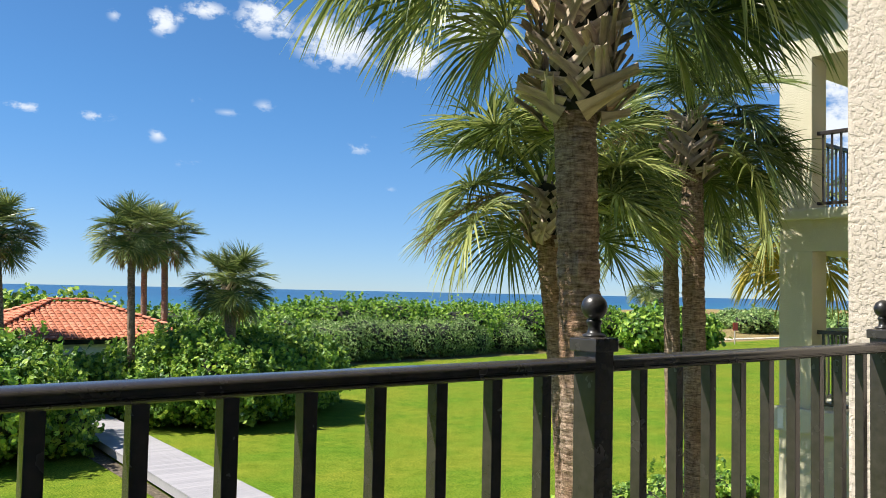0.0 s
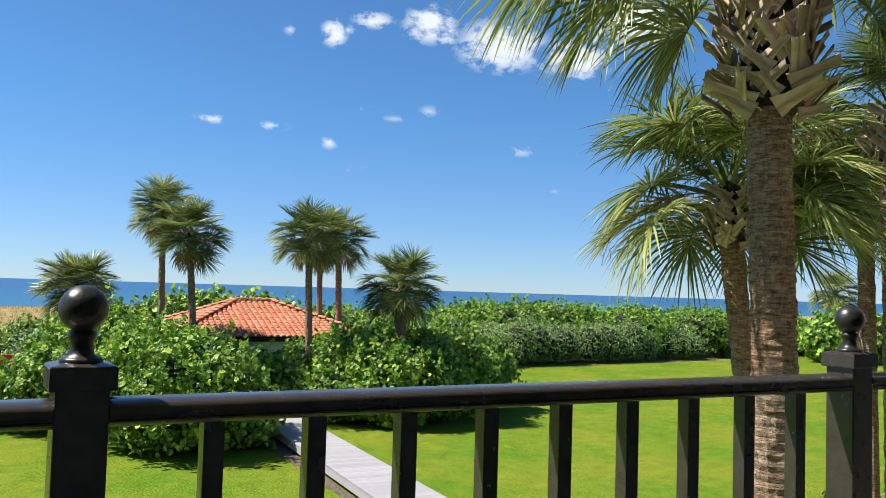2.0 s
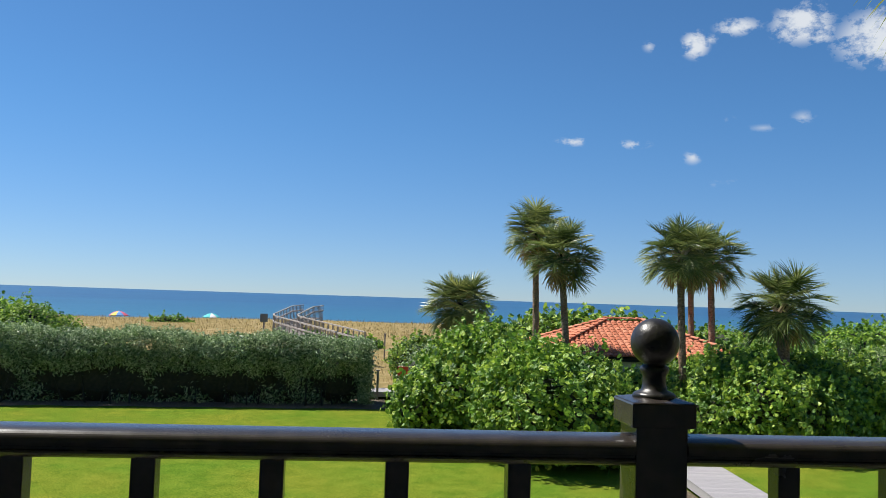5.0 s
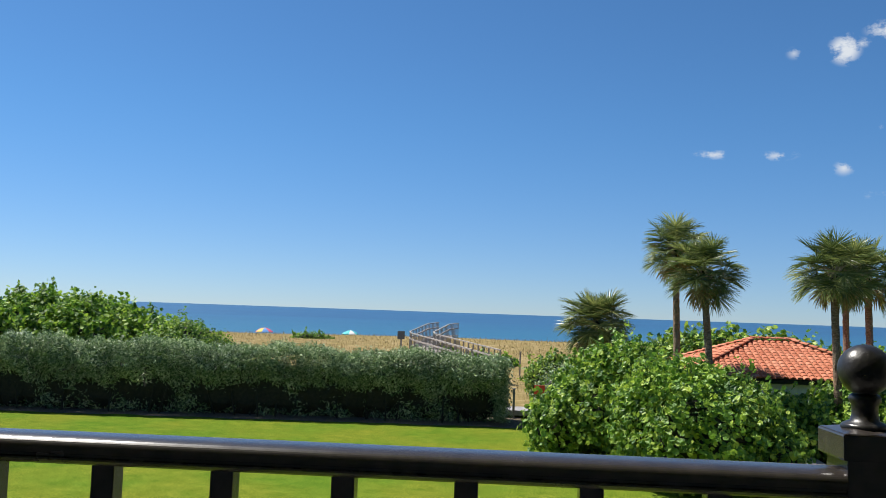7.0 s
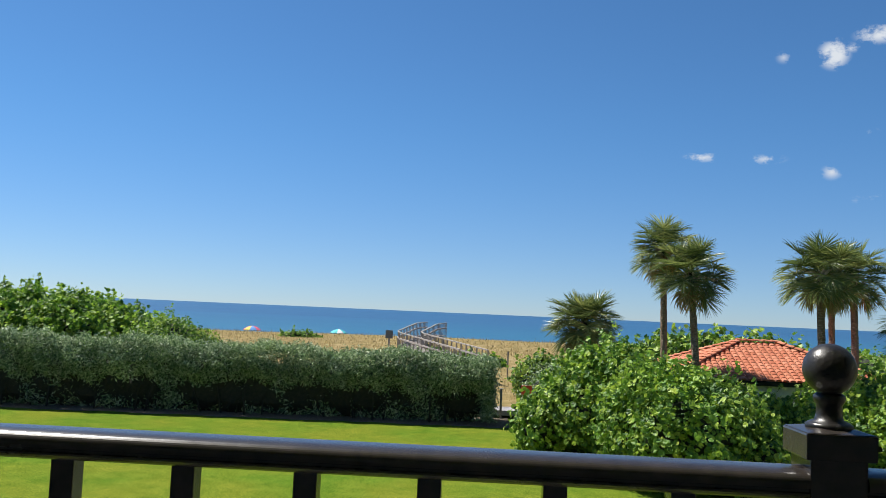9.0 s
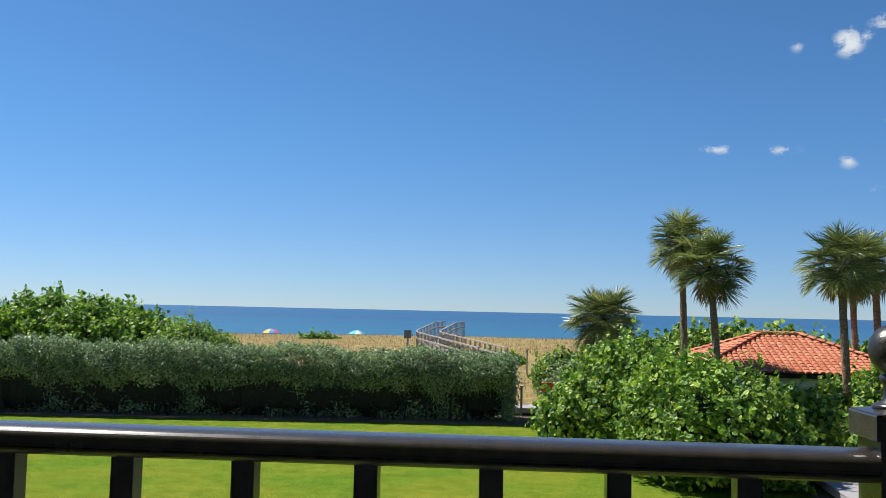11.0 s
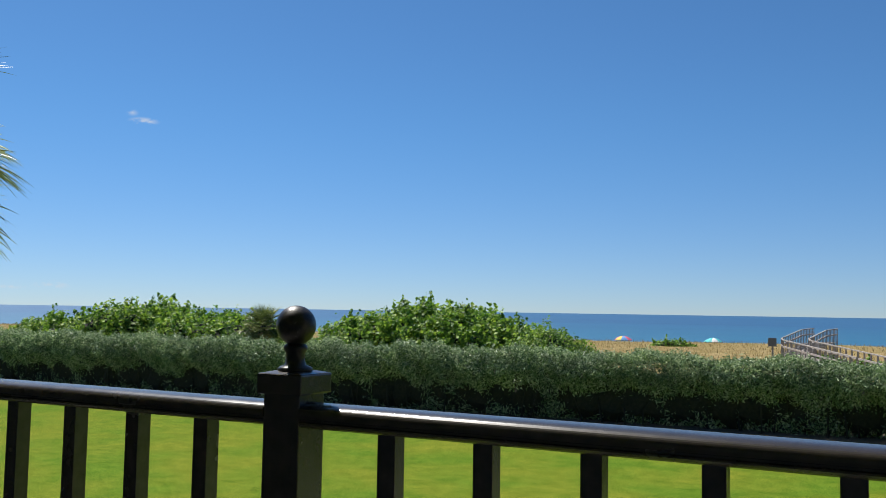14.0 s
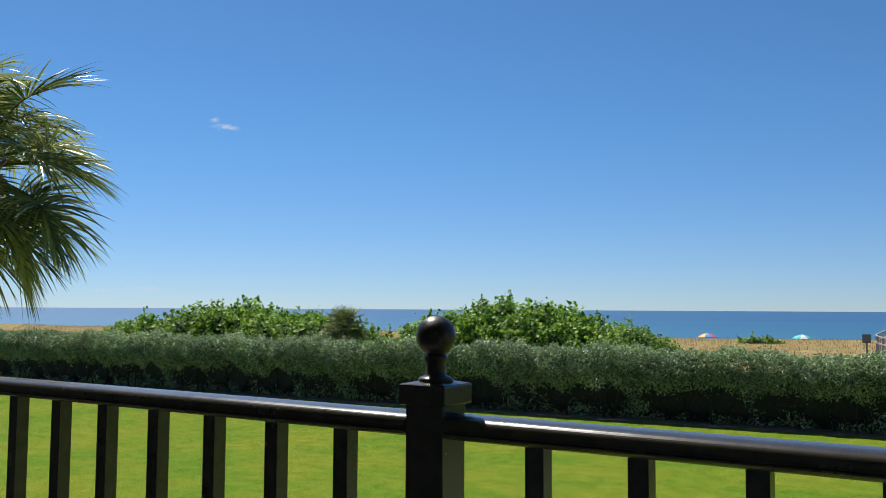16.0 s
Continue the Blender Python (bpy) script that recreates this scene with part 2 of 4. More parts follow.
def stucco(name, base, scale=26, depth=0.012):
    m = Mat(name)
    n = m.noise(scale, 5, 0.6)
    c = m.mix(1.0, base, m.ramp(m.noise(1.1, 5, 0.6), (0.3, (0.88, 0.87, 0.84)), (0.7, (1.05, 1.04, 1.02))), "MULTIPLY")
    m.set(c, 0.9, 0, 0.25)
    h = m.ramp(n, (0.40, (0, 0, 0)), (0.52, (0.8, 0.8, 0.8)), (0.7, (1, 1, 1)))
    m.bump(h, 0.8, depth)
    return m.m


M_STUCCO = stucco("cream_knockdown_stucco", (0.56, 0.49, 0.42), 58, 0.0045)
M_STUCCO_FAR = stucco("smooth_cream_stucco", (0.60, 0.555, 0.40), 60, 0.003)
M_TRIM = stucco("pale_cream_trim", (0.62, 0.585, 0.45), 60, 0.002)
M_CEIL = stucco("white_ceiling_plaster", (0.62, 0.60, 0.57), 50, 0.003)
M_FLOOR = stucco("sealed_concrete", (0.22, 0.21, 0.20), 80, 0.002)

m = Mat("weathered_composite_plank")
c = m.ramp(m.noise(7, 6, 0.6, "Object", (1, 12, 1)), (0.3, (0.25, 0.24, 0.25)), (0.7, (0.36, 0.345, 0.355)))
c = m.mix(1.0, c, m.ramp(m.rand(), (0.0, (0.88, 0.88, 0.88)), (1.0, (1.08, 1.07, 1.06))), "MULTIPLY")
M_PLANK = m.set(c, 0.75, 0, 0.3).bump(m.noise(30, 4, 0.6, "Object", (1, 14, 1)), 0.3, 0.004).m

m = Mat("grey_weathered_wood")
c = m.ramp(m.noise(6, 6, 0.6, "Object", (3, 3, 1)), (0.3, (0.24, 0.21, 0.19)), (0.7, (0.42, 0.38, 0.34)))
M_WOOD = m.set(c, 0.85, 0, 0.2).m

m = Mat("terracotta_barrel_tile")
c = m.ramp(m.rand(), (0.0, (0.43, 0.130, 0.062)), (0.5, (0.54, 0.185, 0.098)), (1.0, (0.62, 0.25, 0.145)))
c = m.mix(1.0, c, m.ramp(m.noise(5, 6, 0.65), (0.3, (0.72, 0.70, 0.70)), (0.62, (1.05, 1.05, 1.05))), "MULTIPLY")
M_TILE = m.set(c, 0.75, 0, 0.3).bump(m.noise(40, 4), 0.3, 0.004).m

m = Mat("palm_bark")
n1 = m.noise(11, 8, 0.7, "Object", (1.0, 1.0, 5.5))
n2 = m.noise(34, 6, 0.7, "Object", (1.0, 1.0, 0.35))
c = m.ramp(n1, (0.34, (0.075, 0.053, 0.037)), (0.47, (0.225, 0.165, 0.117)), (0.66, (0.42, 0.33, 0.25)))
c = m.mix(1.0, c, m.ramp(n2, (0.34, (0.55, 0.50, 0.46)), (0.52, (1.0, 1.0, 1.0)), (0.72, (1.18, 1.15, 1.1))), "MULTIPLY")
c = m.mix(1.0, c, m.ramp(m.noise(1.1, 4), (0.42, (1.0, 0.82, 0.69)), (0.58, (1.04, 1.02, 1.0))), "MULTIPLY")
M_BARK = m.set(c, 0.9, 0, 0.15).bump(m.mix(0.5, n1, n2), 1.0, 0.04).m

m = Mat("dry_leaf_base")
c = m.ramp(m.noise(14, 6, 0.65, "Object", (1, 1, 0.15)), (0.3, (0.18, 0.14, 0.105)), (0.7, (0.60, 0.50, 0.39)))
c = m.mix(1.0, c, m.ramp(m.rand(), (0.0, (0.62, 0.58, 0.55)), (0.8, (1.1, 1.08, 1.05)), (1.0, (1.15, 0.95, 0.6))), "MULTIPLY")
M_BOOT = m.set(c, 0.8, 0, 0.25).bump(m.noise(60, 4, 0.6, "Object", (1, 1, 0.1)), 0.5, 0.006).m


def paint(name, color, rough=0.5):
    m = Mat(name)
    c = m.mix(1.0, color, m.ramp(m.noise(8, 4), (0.3, (0.88, 0.88, 0.88)), (0.7, (1.06, 1.06, 1.06))), "MULTIPLY")
    return m.set(c, rough).m


M_WHITE = paint("white_paint", (0.78, 0.77, 0.73))
M_RED = paint("red_paint", (0.68, 0.05, 0.03), 0.45)
M_TEAL = paint("teal_fabric", (0.08, 0.50, 0.50), 0.8)
M_PINK = paint("pink_fabric", (0.70, 0.12, 0.18), 0.8)
M_BLUE = paint("blue_fabric", (0.12, 0.30, 0.62), 0.8)
M_YELLOW = paint("yellow_fabric", (0.75, 0.55, 0.10), 0.8)
M_GREYSIGN = paint("grey_sign_back", (0.16, 0.17, 0.17), 0.6)
M_SAND = paint("pale_sand", (0.55, 0.48, 0.37), 0.95)

m = Mat("leaf_mulch")
M_MULCH = m.set(m.ramp(m.noise(11, 8, 0.75), (0.32, (0.035, 0.026, 0.017)), (0.5, (0.11, 0.082, 0.052)), (0.7, (0.30, 0.25, 0.18))), 0.95).bump(m.noise(40, 6, 0.7), 1.0, 0.04).m

# ---- mesh helpers ----


def mesh_from(name, verts, faces, material, smooth=False):
    me = bpy.data.meshes.new(name)
    me.from_pydata(verts, [], faces)
    me.materials.append(material)
    if smooth:
        me.shade_smooth()
    me.update()
    return me


def put(name, me, parent=None, label="", m=None):
    ob = new(name, me)
    if parent is not None:
        ob.parent = parent
    if m is not None:
        ob.matrix_local = m
    if label:
        ob["label"] = label
    return ob


def part(name, bm, material, parent=None, label="", m=None, smooth=False):
    me = bpy.data.meshes.new(name)
    bm.to_mesh(me)
    bm.free()
    me.materials.append(material)
    if smooth:
        me.shade_smooth()
    return put(name, me, parent, label, m)


def thing(name, at, label, category, group="", kind=""):
    ob = new(name)
    ob.empty_display_size = 0.2
    ob.location = at
    return tagged(ob, label, category, group, kind)


def box(bm, x0, y0, z0, x1, y1, z1, bevel=0.0):
    r = bmesh.ops.create_cube(bm, size=1.0, matrix=Matrix.LocRotScale(((x0 + x1) / 2, (y0 + y1) / 2, (z0 + z1) / 2), None, (x1 - x0, y1 - y0, z1 - z0)))
    if bevel:
        es = list({e for v in r["verts"] for e in v.link_edges})
        bmesh.ops.bevel(bm, geom=es, offset=bevel, segments=2, affect="EDGES", profile=0.6)
    return bm


def boxed(*args, bevel=0.0):
    return box(bmesh.new(), *args, bevel=bevel)


def beam(bm, a, b, w, h):
    """A squared timber from a to b."""
    a, b = Vector(a), Vector(b)
    d = b - a
    q = d.to_track_quat("Y", "Z")
    bmesh.ops.create_cube(bm, size=1.0, matrix=Matrix.LocRotScale((a + b) / 2, q, (w, d.length, h)))
    return bm


def lathe(profile, sides=24):
    bm = bmesh.new()
    rings = [[bm.verts.new((r * math.cos(2 * math.pi * k / sides), r * math.sin(2 * math.pi * k / sides), z)) for k in range(sides)] for r, z in profile]
    for a, b in zip(rings, rings[1:]):
        for k in range(sides):
            bm.faces.new((a[k], a[(k + 1) % sides], b[(k + 1) % sides], b[k]))
    bm.faces.new(rings[-1])
    bm.faces.new(rings[0][::-1])
    return bm


def leaf_cloud(pts, nrm, size, template, faces, rng, jitter=0.7, vary=0.35):
    """One leaf of the template at each point, facing about along its normal."""
    n = len(pts)
    up = nrm + rng.normal(0, jitter, (n, 3))
    up /= np.linalg.norm(up, axis=1, keepdims=True) + 1e-9
    any_ = rng.normal(0, 1, (n, 3))
    u = np.cross(up, any_)
    u /= np.linalg.norm(u, axis=1, keepdims=True) + 1e-9
    v = np.cross(up, u)
    s = (size * (1 + rng.uniform(-vary, vary, n)))[:, None, None]
    t = template[None] * s
    verts = pts[:, None] + t[..., :1] * u[:, None] + t[..., 1:2] * v[:, None] + t[..., 2:] * up[:, None]
    k = len(template)
    f = (np.arange(n)[:, None, None] * k + np.array(faces)[None]).reshape(-1, len(faces[0]))
    return verts.reshape(-1, 3), f


ROUND_LEAF = np.array([(-0.5, -0.16, 0.05), (-0.16, -0.48, 0.02), (0.34, -0.40, 0.06), (0.55, 0, -0.02), (0.34, 0.40, 0.06), (-0.16, 0.48, 0.02), (-0.5, 0.16, 0.05), (0, 0, -0.06)])
ROUND_FACES = [(0, 1, 2, 7), (2, 3, 4, 7), (4, 5, 6, 7)]
FAR_LEAF = np.array([(-0.5, 0, 0.03), (-0.1, -0.45, 0.05), (0.5, -0.2, -0.03), (0.5, 0.2, -0.03), (-0.1, 0.45, 0.05), (0.1, 0, -0.06)])
FAR_FACES = [(0, 1, 2, 5), (5, 3, 4, 0)]
NARROW_LEAF = np.array([(-0.5, 0, 0), (0.0, -0.16, 0.05), (0.55, 0, -0.06), (0.0, 0.16, 0.05)])
NARROW_FACES = [(0, 1, 2, 3)]


def lump_points(lumps, count, rng, inner=0.72, floor=0.05):
    """Points and normals spread over a heap of ellipsoids (x, y, z, rx, ry, rz)."""
    L = np.array(lumps, float)
    area = (L[:, 3] * L[:, 4] + L[:, 3] * L[:, 5] + L[:, 4] * L[:, 5])
    which = rng.choice(len(L), count * 2, p=area / area.sum())
    d = rng.normal(0, 1, (count * 2, 3))
    d /= np.linalg.norm(d, axis=1, keepdims=True)
    wob = 1 + 0.20 * np.sin(d[:, 0] * 9 + which) * np.cos(d[:, 1] * 8 + 2 * which) + 0.15 * np.sin(d[:, 2] * 15 + d[:, 0] * 11)
    r = rng.uniform(0.72, 1.07, count * 2) * wob
    p = L[which, :3] + d * L[which, 3:] * r[:, None]
    keep = p[:, 2] > floor
    for k, e in enumerate(L):
        inside = (((p - e[:3]) / e[3:]) ** 2).sum(1) < inner**2
        keep &= ~(inside & (which != k))
    p, d = p[keep][:count], (d / L[which, 3:])[keep][:count]
    return p, d / np.linalg.norm(d, axis=1, keepdims=True)


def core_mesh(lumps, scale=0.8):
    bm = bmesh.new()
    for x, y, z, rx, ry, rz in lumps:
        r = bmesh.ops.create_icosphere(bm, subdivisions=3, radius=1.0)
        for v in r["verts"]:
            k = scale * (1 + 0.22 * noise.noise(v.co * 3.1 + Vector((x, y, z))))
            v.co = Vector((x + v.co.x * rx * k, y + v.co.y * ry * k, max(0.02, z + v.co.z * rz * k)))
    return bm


def bush(name, label, lumps, count, size, material, seed, shoots=0, category="bush", core=0.8, shoot_len=0.6, round_leaf=True, group=""):
    rng = np.random.default_rng(seed)
    cx, cy = np.mean([l[0] for l in lumps]), np.mean([l[1] for l in lumps])
    th = thing(name, (cx, cy, 0), label, category, group)
    lumps = [(l[0] - cx, l[1] - cy, *l[2:]) for l in lumps]
    # solid lumps whose near-black colour stands for the shade between leaves
    part("inner_thicket", core_mesh(lumps, core), M_SHADE_DARK, th, "solid core, near-black for the shade among the leaves")["kind"] = "stuff"
    p, d = lump_points(lumps, count, rng)
    d = d + (0, 0, 0.25)
    if shoots:
        top = p[(d[:, 2] > 0.35)]
        pick = top[rng.choice(len(top), min(shoots, len(top)), replace=False)]
        n = 9
        hgt = rng.uniform(0.3, 1.0, len(pick)) * shoot_len
        lean = rng.normal(0, 0.18, (len(pick), 2))
        s = np.tile(np.linspace(0.0, 1, n), len(pick))
        q = np.repeat(pick, n, 0)
        hh = np.repeat(hgt, n)
        ll = np.repeat(lean, n, 0)
        q = q + np.stack([ll[:, 0] * hh * s + rng.normal(0, 0.05, len(q)), ll[:, 1] * hh * s + rng.normal(0, 0.05, len(q)), hh * s], 1)
        p = np.concatenate([p, q])
        dd = rng.normal(0, 1, (len(q), 3)) + (0, 0, 0.3)
        d = np.concatenate([d, dd / np.linalg.norm(dd, axis=1, keepdims=True)])
    tmpl, fc = ((ROUND_LEAF, ROUND_FACES) if cy < 34 else (FAR_LEAF, FAR_FACES)) if round_leaf else (NARROW_LEAF, NARROW_FACES)
    V, F = leaf_cloud(p, d, size, tmpl, fc, rng)
    lv = put("leaves", mesh_from("leaves", V, F.tolist(), material), th)
    lv["kind"] = "stuff"
    return th

# ---- ground, dunes, sea ----


def ground_z(x, y):
    """Flat lawn, then low dunes with a crest before the beach."""
    s = y - 0.10 * x
    dune = 1.15 * min(max((s - 40) / 50, 0), 1) ** 1.2
    dune += 0.22 * noise.noise(Vector((x * 0.06, y * 0.08, 0))) * min(max((s - 42) / 20, 0), 1)
    beach = min(max((s - 96) / 16, 0), 1)
    return dune * (1 - beach) - 2.3 * beach


def build_ground():
    xs = np.concatenate([[-4800, -2500, -1200, -600, -350], np.arange(-200, 220, 4.0), [350, 600, 1200, 2500, 4800]])
    ys = np.concatenate([[-900, -300, -100, -30, 0, 10, 20, 30], np.arange(34, 116, 1.5), [130, 160, 250]])
    V = [(x, y, ground_z(x, y) if abs(x) < 400 or y > 34 else 0.0) for y in ys for x in xs]
    w = len(xs)
    F = [(j * w + i, j * w + i + 1, (j + 1) * w + i + 1, (j + 1) * w + i) for j in range(len(ys) - 1) for i in range(w - 1)]
    tagged(put("ground", mesh_from("ground", V, F, M_GROUND, True)), "mown green lawn running into dry golden dunes", "ground", "", "structure")
    S = [(-4900, 100, -1.6), (4900, 100, -1.6), (4900, 4900, -1.6), (-4900, 4900, -1.6)]
    tagged(put("water", mesh_from("water", S, [(0, 1, 2, 3)], M_SEA)), "calm blue-green sea reaching the horizon", "sea", "", "structure")


build_ground()

# ---- the balcony that the camera stands on ----
RAIL_Y, POST_X, SECTION = 0.9045, 0.266, 1.236
DECK_Z = 2.93
bm = boxed(-3.6, -2.2, 2.70, 3.2, 1.00, DECK_Z, bevel=0.01)
tagged(part("floor", bm, M_FLOOR), "sealed grey concrete balcony floor slab", "floor", "", "structure")
tagged(part("ceiling", boxed(-3.6, -2.2, 5.62, 3.2, 1.06, 5.85), M_CEIL), "white plastered balcony ceiling", "ceiling", "", "structure")
tagged(part("wall_back", boxed(-3.6, -2.4, 2.6, 3.2, -2.2, 5.85), M_STUCCO), "cream stucco wall behind the balcony", "wall", "", "structure")
tagged(part("wall_right", boxed(2.775, -2.2, 0.0, 3.15, 1.022, 8.6, bevel=0.012), M_STUCCO), "cream knockdown stucco pier beside the railing", "wall", "", "structure")
tagged(part("wall_left", boxed(-3.95, -2.2, 0.0, -3.6, 1.085, 8.6, bevel=0.012), M_STUCCO), "cream stucco pier at the balcony's end", "wall", "", "structure")
tagged(part("wall_below", boxed(-3.6, 0.80, 0.0, 2.775, 0.98, 2.70), M_STUCCO), "cream stucco wall under the balcony", "wall", "", "structure")

# unseen facades, extended to block sky light from behind the balcony
tagged(part("wall_facade", boxed(-42.0, -2.6, 0.0, -3.95, -2.2, 9.0), M_STUCCO), "long cream stucco facade beside the balcony", "wall", "", "structure")
tagged(part("wall_facade_right", boxed(3.15, -2.6, 0.0, 18.0, -2.2, 9.0), M_STUCCO), "cream stucco facade between balcony and wing", "wall", "", "structure")
tagged(part("wall_above", boxed(-3.6, -2.6, 5.86, 2.775, -2.2, 9.0), M_STUCCO), "cream stucco wall over the balcony", "wall", "", "structure")


def rail_profile():
    """Moulded handrail: rounded top over a narrower lip."""
    def arc(a):
        c, s = math.cos(a), math.sin(a)
        return 0.0285 * math.copysign(abs(c) ** 0.62, c), 0.001 + 0.0130 * abs(s) ** 0.8

    top = [arc(a) for a in np.linspace(0.0, math.pi, 23)]
    side = [(0.0205, -0.0135), (0.0235, -0.0115), (0.0262, -0.0088), (0.0258, -0.0068), (0.0240, -0.0058), (0.0240, -0.0034), (0.0280, -0.0022)]
    pts = side + top + [(-p, q) for p, q in side[::-1]]
    return pts


def extrude_x(profile, x0, x1, y, z):
    bm = bmesh.new()
    rings = [[bm.verts.new((x, y + p, z + q)) for p, q in profile] for x in (x0, x1)]
    n = len(profile)
    for k in range(n):
        bm.faces.new((rings[0][k], rings[0][(k + 1) % n], rings[1][(k + 1) % n], rings[1][k]))
    bm.faces.new(rings[0][::-1])
    bm.faces.new(rings[1])
    bmesh.ops.recalc_face_normals(bm, faces=bm.faces)
    return bm


def post_cap():
    bm = boxed(-0.0325, -0.0325, -0.0245, 0.0325, 0.0325, 0.0, bevel=0.0022)
    # shallow pyramid on the cap
    lo = [bm.verts.new((sx * 0.031, sy * 0.031, 0.0002)) for sx, sy in ((-1, -1), (1, -1), (1, 1), (-1, 1))]
    hi = [bm.verts.new((sx * 0.016, sy * 0.016, 0.0035)) for sx, sy in ((-1, -1), (1, -1), (1, 1), (-1, 1))]
    for k in range(4):
        bm.faces.new((lo[k], lo[(k + 1) % 4], hi[(k + 1) % 4], hi[k]))
    bm.faces.new(hi)
    return bm


def ball_finial(r=0.0245):
    prof = [(0.0215, 0.0), (0.0215, 0.0035), (0.0190, 0.0055), (0.0130, 0.008), (0.0118, 0.014), (0.0118, 0.022), (0.0140, 0.0255), (0.0148, 0.0285), (0.0140, 0.031), (0.0118, 0.033)]
    zc = 0.0335 + r * 0.91
    prof += [(r * math.cos(a), zc + r * math.sin(a)) for a in np.linspace(-1.13, 1.5, 18)]
    return lathe(prof, 28)


railing = thing("balcony_railing", (POST_X, RAIL_Y, DECK_Z), "dark bronze painted aluminium railing with ball-topped posts", "railing")
RT = 3.969
loc = lambda x, y, z: Matrix.Translation((x, y, z))
for n in range(-2, 3):
    x = n * SECTION
    p = part("post", boxed(-0.0262, -0.0262, 0.0, 0.0262, 0.0262, 3.997 - DECK_Z, bevel=0.0018), M_RAIL, railing, "", loc(x, 0, 0))
    part("post_cap", post_cap(), M_RAIL, p, "", loc(0, 0, 4.018 - DECK_Z))
    part("ball_finial", ball_finial(), M_FINIAL, p, "worn dark ball finial", loc(0, 0, 4.020 - DECK_Z), True)
    part("base_plate", boxed(-0.05, -0.05, 0, 0.05, 0.05, 0.008, bevel=0.002), M_RAIL, p)
    for s in (-1, 1):
        b = lathe([(0.013, 0.0), (0.012, 0.008), (0.009, 0.016), (0.004, 0.022)], 14)
        part("rail_bracket", b, M_RAIL, p, "", loc(s * 0.027, -0.004, RT + 0.003 - DECK_Z) @ pose(0, 0, 0, 0, s * 90, 0), True)
for n in range(-2, 2):
    x0, x1 = n * SECTION + 0.0263, (n + 1) * SECTION - 0.0263
    part("handrail", extrude_x(rail_profile(), x0, x1, 0, RT - DECK_Z), M_RAIL, railing)
    part("bottom_rail", boxed(x0, -0.016, 0.075, x1, 0.016, 0.105, bevel=0.003), M_RAIL, railing)
    for k in range(9):
        xx = n * SECTION + 0.138 + 0.12 * k
        part("baluster", boxed(xx - 0.0115, -0.0115, 0.105, xx + 0.0115, 0.0115, 3.957 - DECK_Z, bevel=0.001), M_RAIL, railing)

# ---- neighbouring wing of the building ----
WX = 10.75


def wing():
    w = thing("building_wing", (WX, 3.0, 0), "cream stucco apartment wing with stacked corner balconies", "building")
    w.location = (0, 0, 0)
    Y1 = 5.60
    # storeys: floor tops at 2.62, 5.36 and 8.1
    part("corner_column", boxed(WX, 5.16, 2.72, WX + 0.38, Y1, 4.70, bevel=0.01), M_STUCCO_FAR, w)
    part("corner_column", boxed(WX, 5.16, 5.24, WX + 0.38, Y1, 7.18, bevel=0.01), M_STUCCO_FAR, w)
    part("lower_wall", boxed(WX, 1.0, -0.1, WX + 7.0, Y1, 2.42), M_STUCCO_FAR, w)
    part("ledge", boxed(WX - 0.07, 0.9, 2.42, WX + 7.0, Y1 + 0.07, 2.72, bevel=0.02), M_TRIM, w)
    part("beam", boxed(WX + 0.01, 0.9, 4.70, WX + 7.0, Y1 - 0.01, 5.10), M_STUCCO_FAR, w)
    part("ledge", boxed(WX - 0.06, 0.9, 5.10, WX + 7.0, Y1 + 0.06, 5.24, bevel=0.02), M_TRIM, w)
    part("beam", boxed(WX + 0.01, 0.9, 7.18, WX + 7.0, Y1 - 0.01, 7.85), M_STUCCO_FAR, w)
    part("roof_edge", boxed(WX - 0.25, 0.9, 7.85, WX + 7.2, Y1 + 0.25, 8.1, bevel=0.02), M_TRIM, w)
    for z in (2.72, 5.24):
        part("back_wall", boxed(WX + 0.02, 0.9, z, WX + 6.8, 1.9, z + 1.95), M_STUCCO_FAR, w)
        part("far_column", boxed(WX + 4.3, 5.16, z, WX + 4.9, Y1 - 0.02, z + 1.95), M_STUCCO_FAR, w)
    # thin white plate that paints the lit patch on the ledge's edge
    part("downlight", boxed(WX - 0.075, 5.50, 2.45, WX - 0.071, 5.58, 2.70), M_WHITE, w)
    for z in (2.72, 5.24):
        r = part("railing_frame", box(boxed(WX + 0.10, 1.92, z + 0.94, WX + 0.16, 5.15, z + 0.99, bevel=0.005), WX + 0.11, 1.92, z + 0.05, WX + 0.15, 5.15, z + 0.09), M_RAIL, w)
        for k in range(26):
            y = 5.08 - 0.115 * k
            part("baluster", boxed(WX + 0.12, y - 0.011, z + 0.09, WX + 0.142, y + 0.011, z + 0.94), M_RAIL, r)
        # railing on the seaward side of the corner
        r = part("railing_frame", box(boxed(WX + 0.39, Y1 - 0.16, z + 0.94, WX + 4.29, Y1 - 0.10, z + 0.99, bevel=0.005), WX + 0.39, Y1 - 0.15, z + 0.05, WX + 4.29, Y1 - 0.11, z + 0.09), M_RAIL, w)
        for k in range(33):
            x = WX + 0.49 + 0.115 * k
            part("baluster", boxed(x - 0.011, Y1 - 0.142, z + 0.09, x + 0.011, Y1 - 0.12, z + 0.94), M_RAIL, r)
        p = part("rail_post", boxed(WX + 0.104, 3.2, z + 0.0, WX + 0.156, 3.252, z + 1.12, bevel=0.002), M_RAIL, w)
        part("ball_finial", ball_finial(), M_RAIL, p, "", loc(WX + 0.13, 3.226, z + 1.12))
    return w


wing()

# ---- palms ----


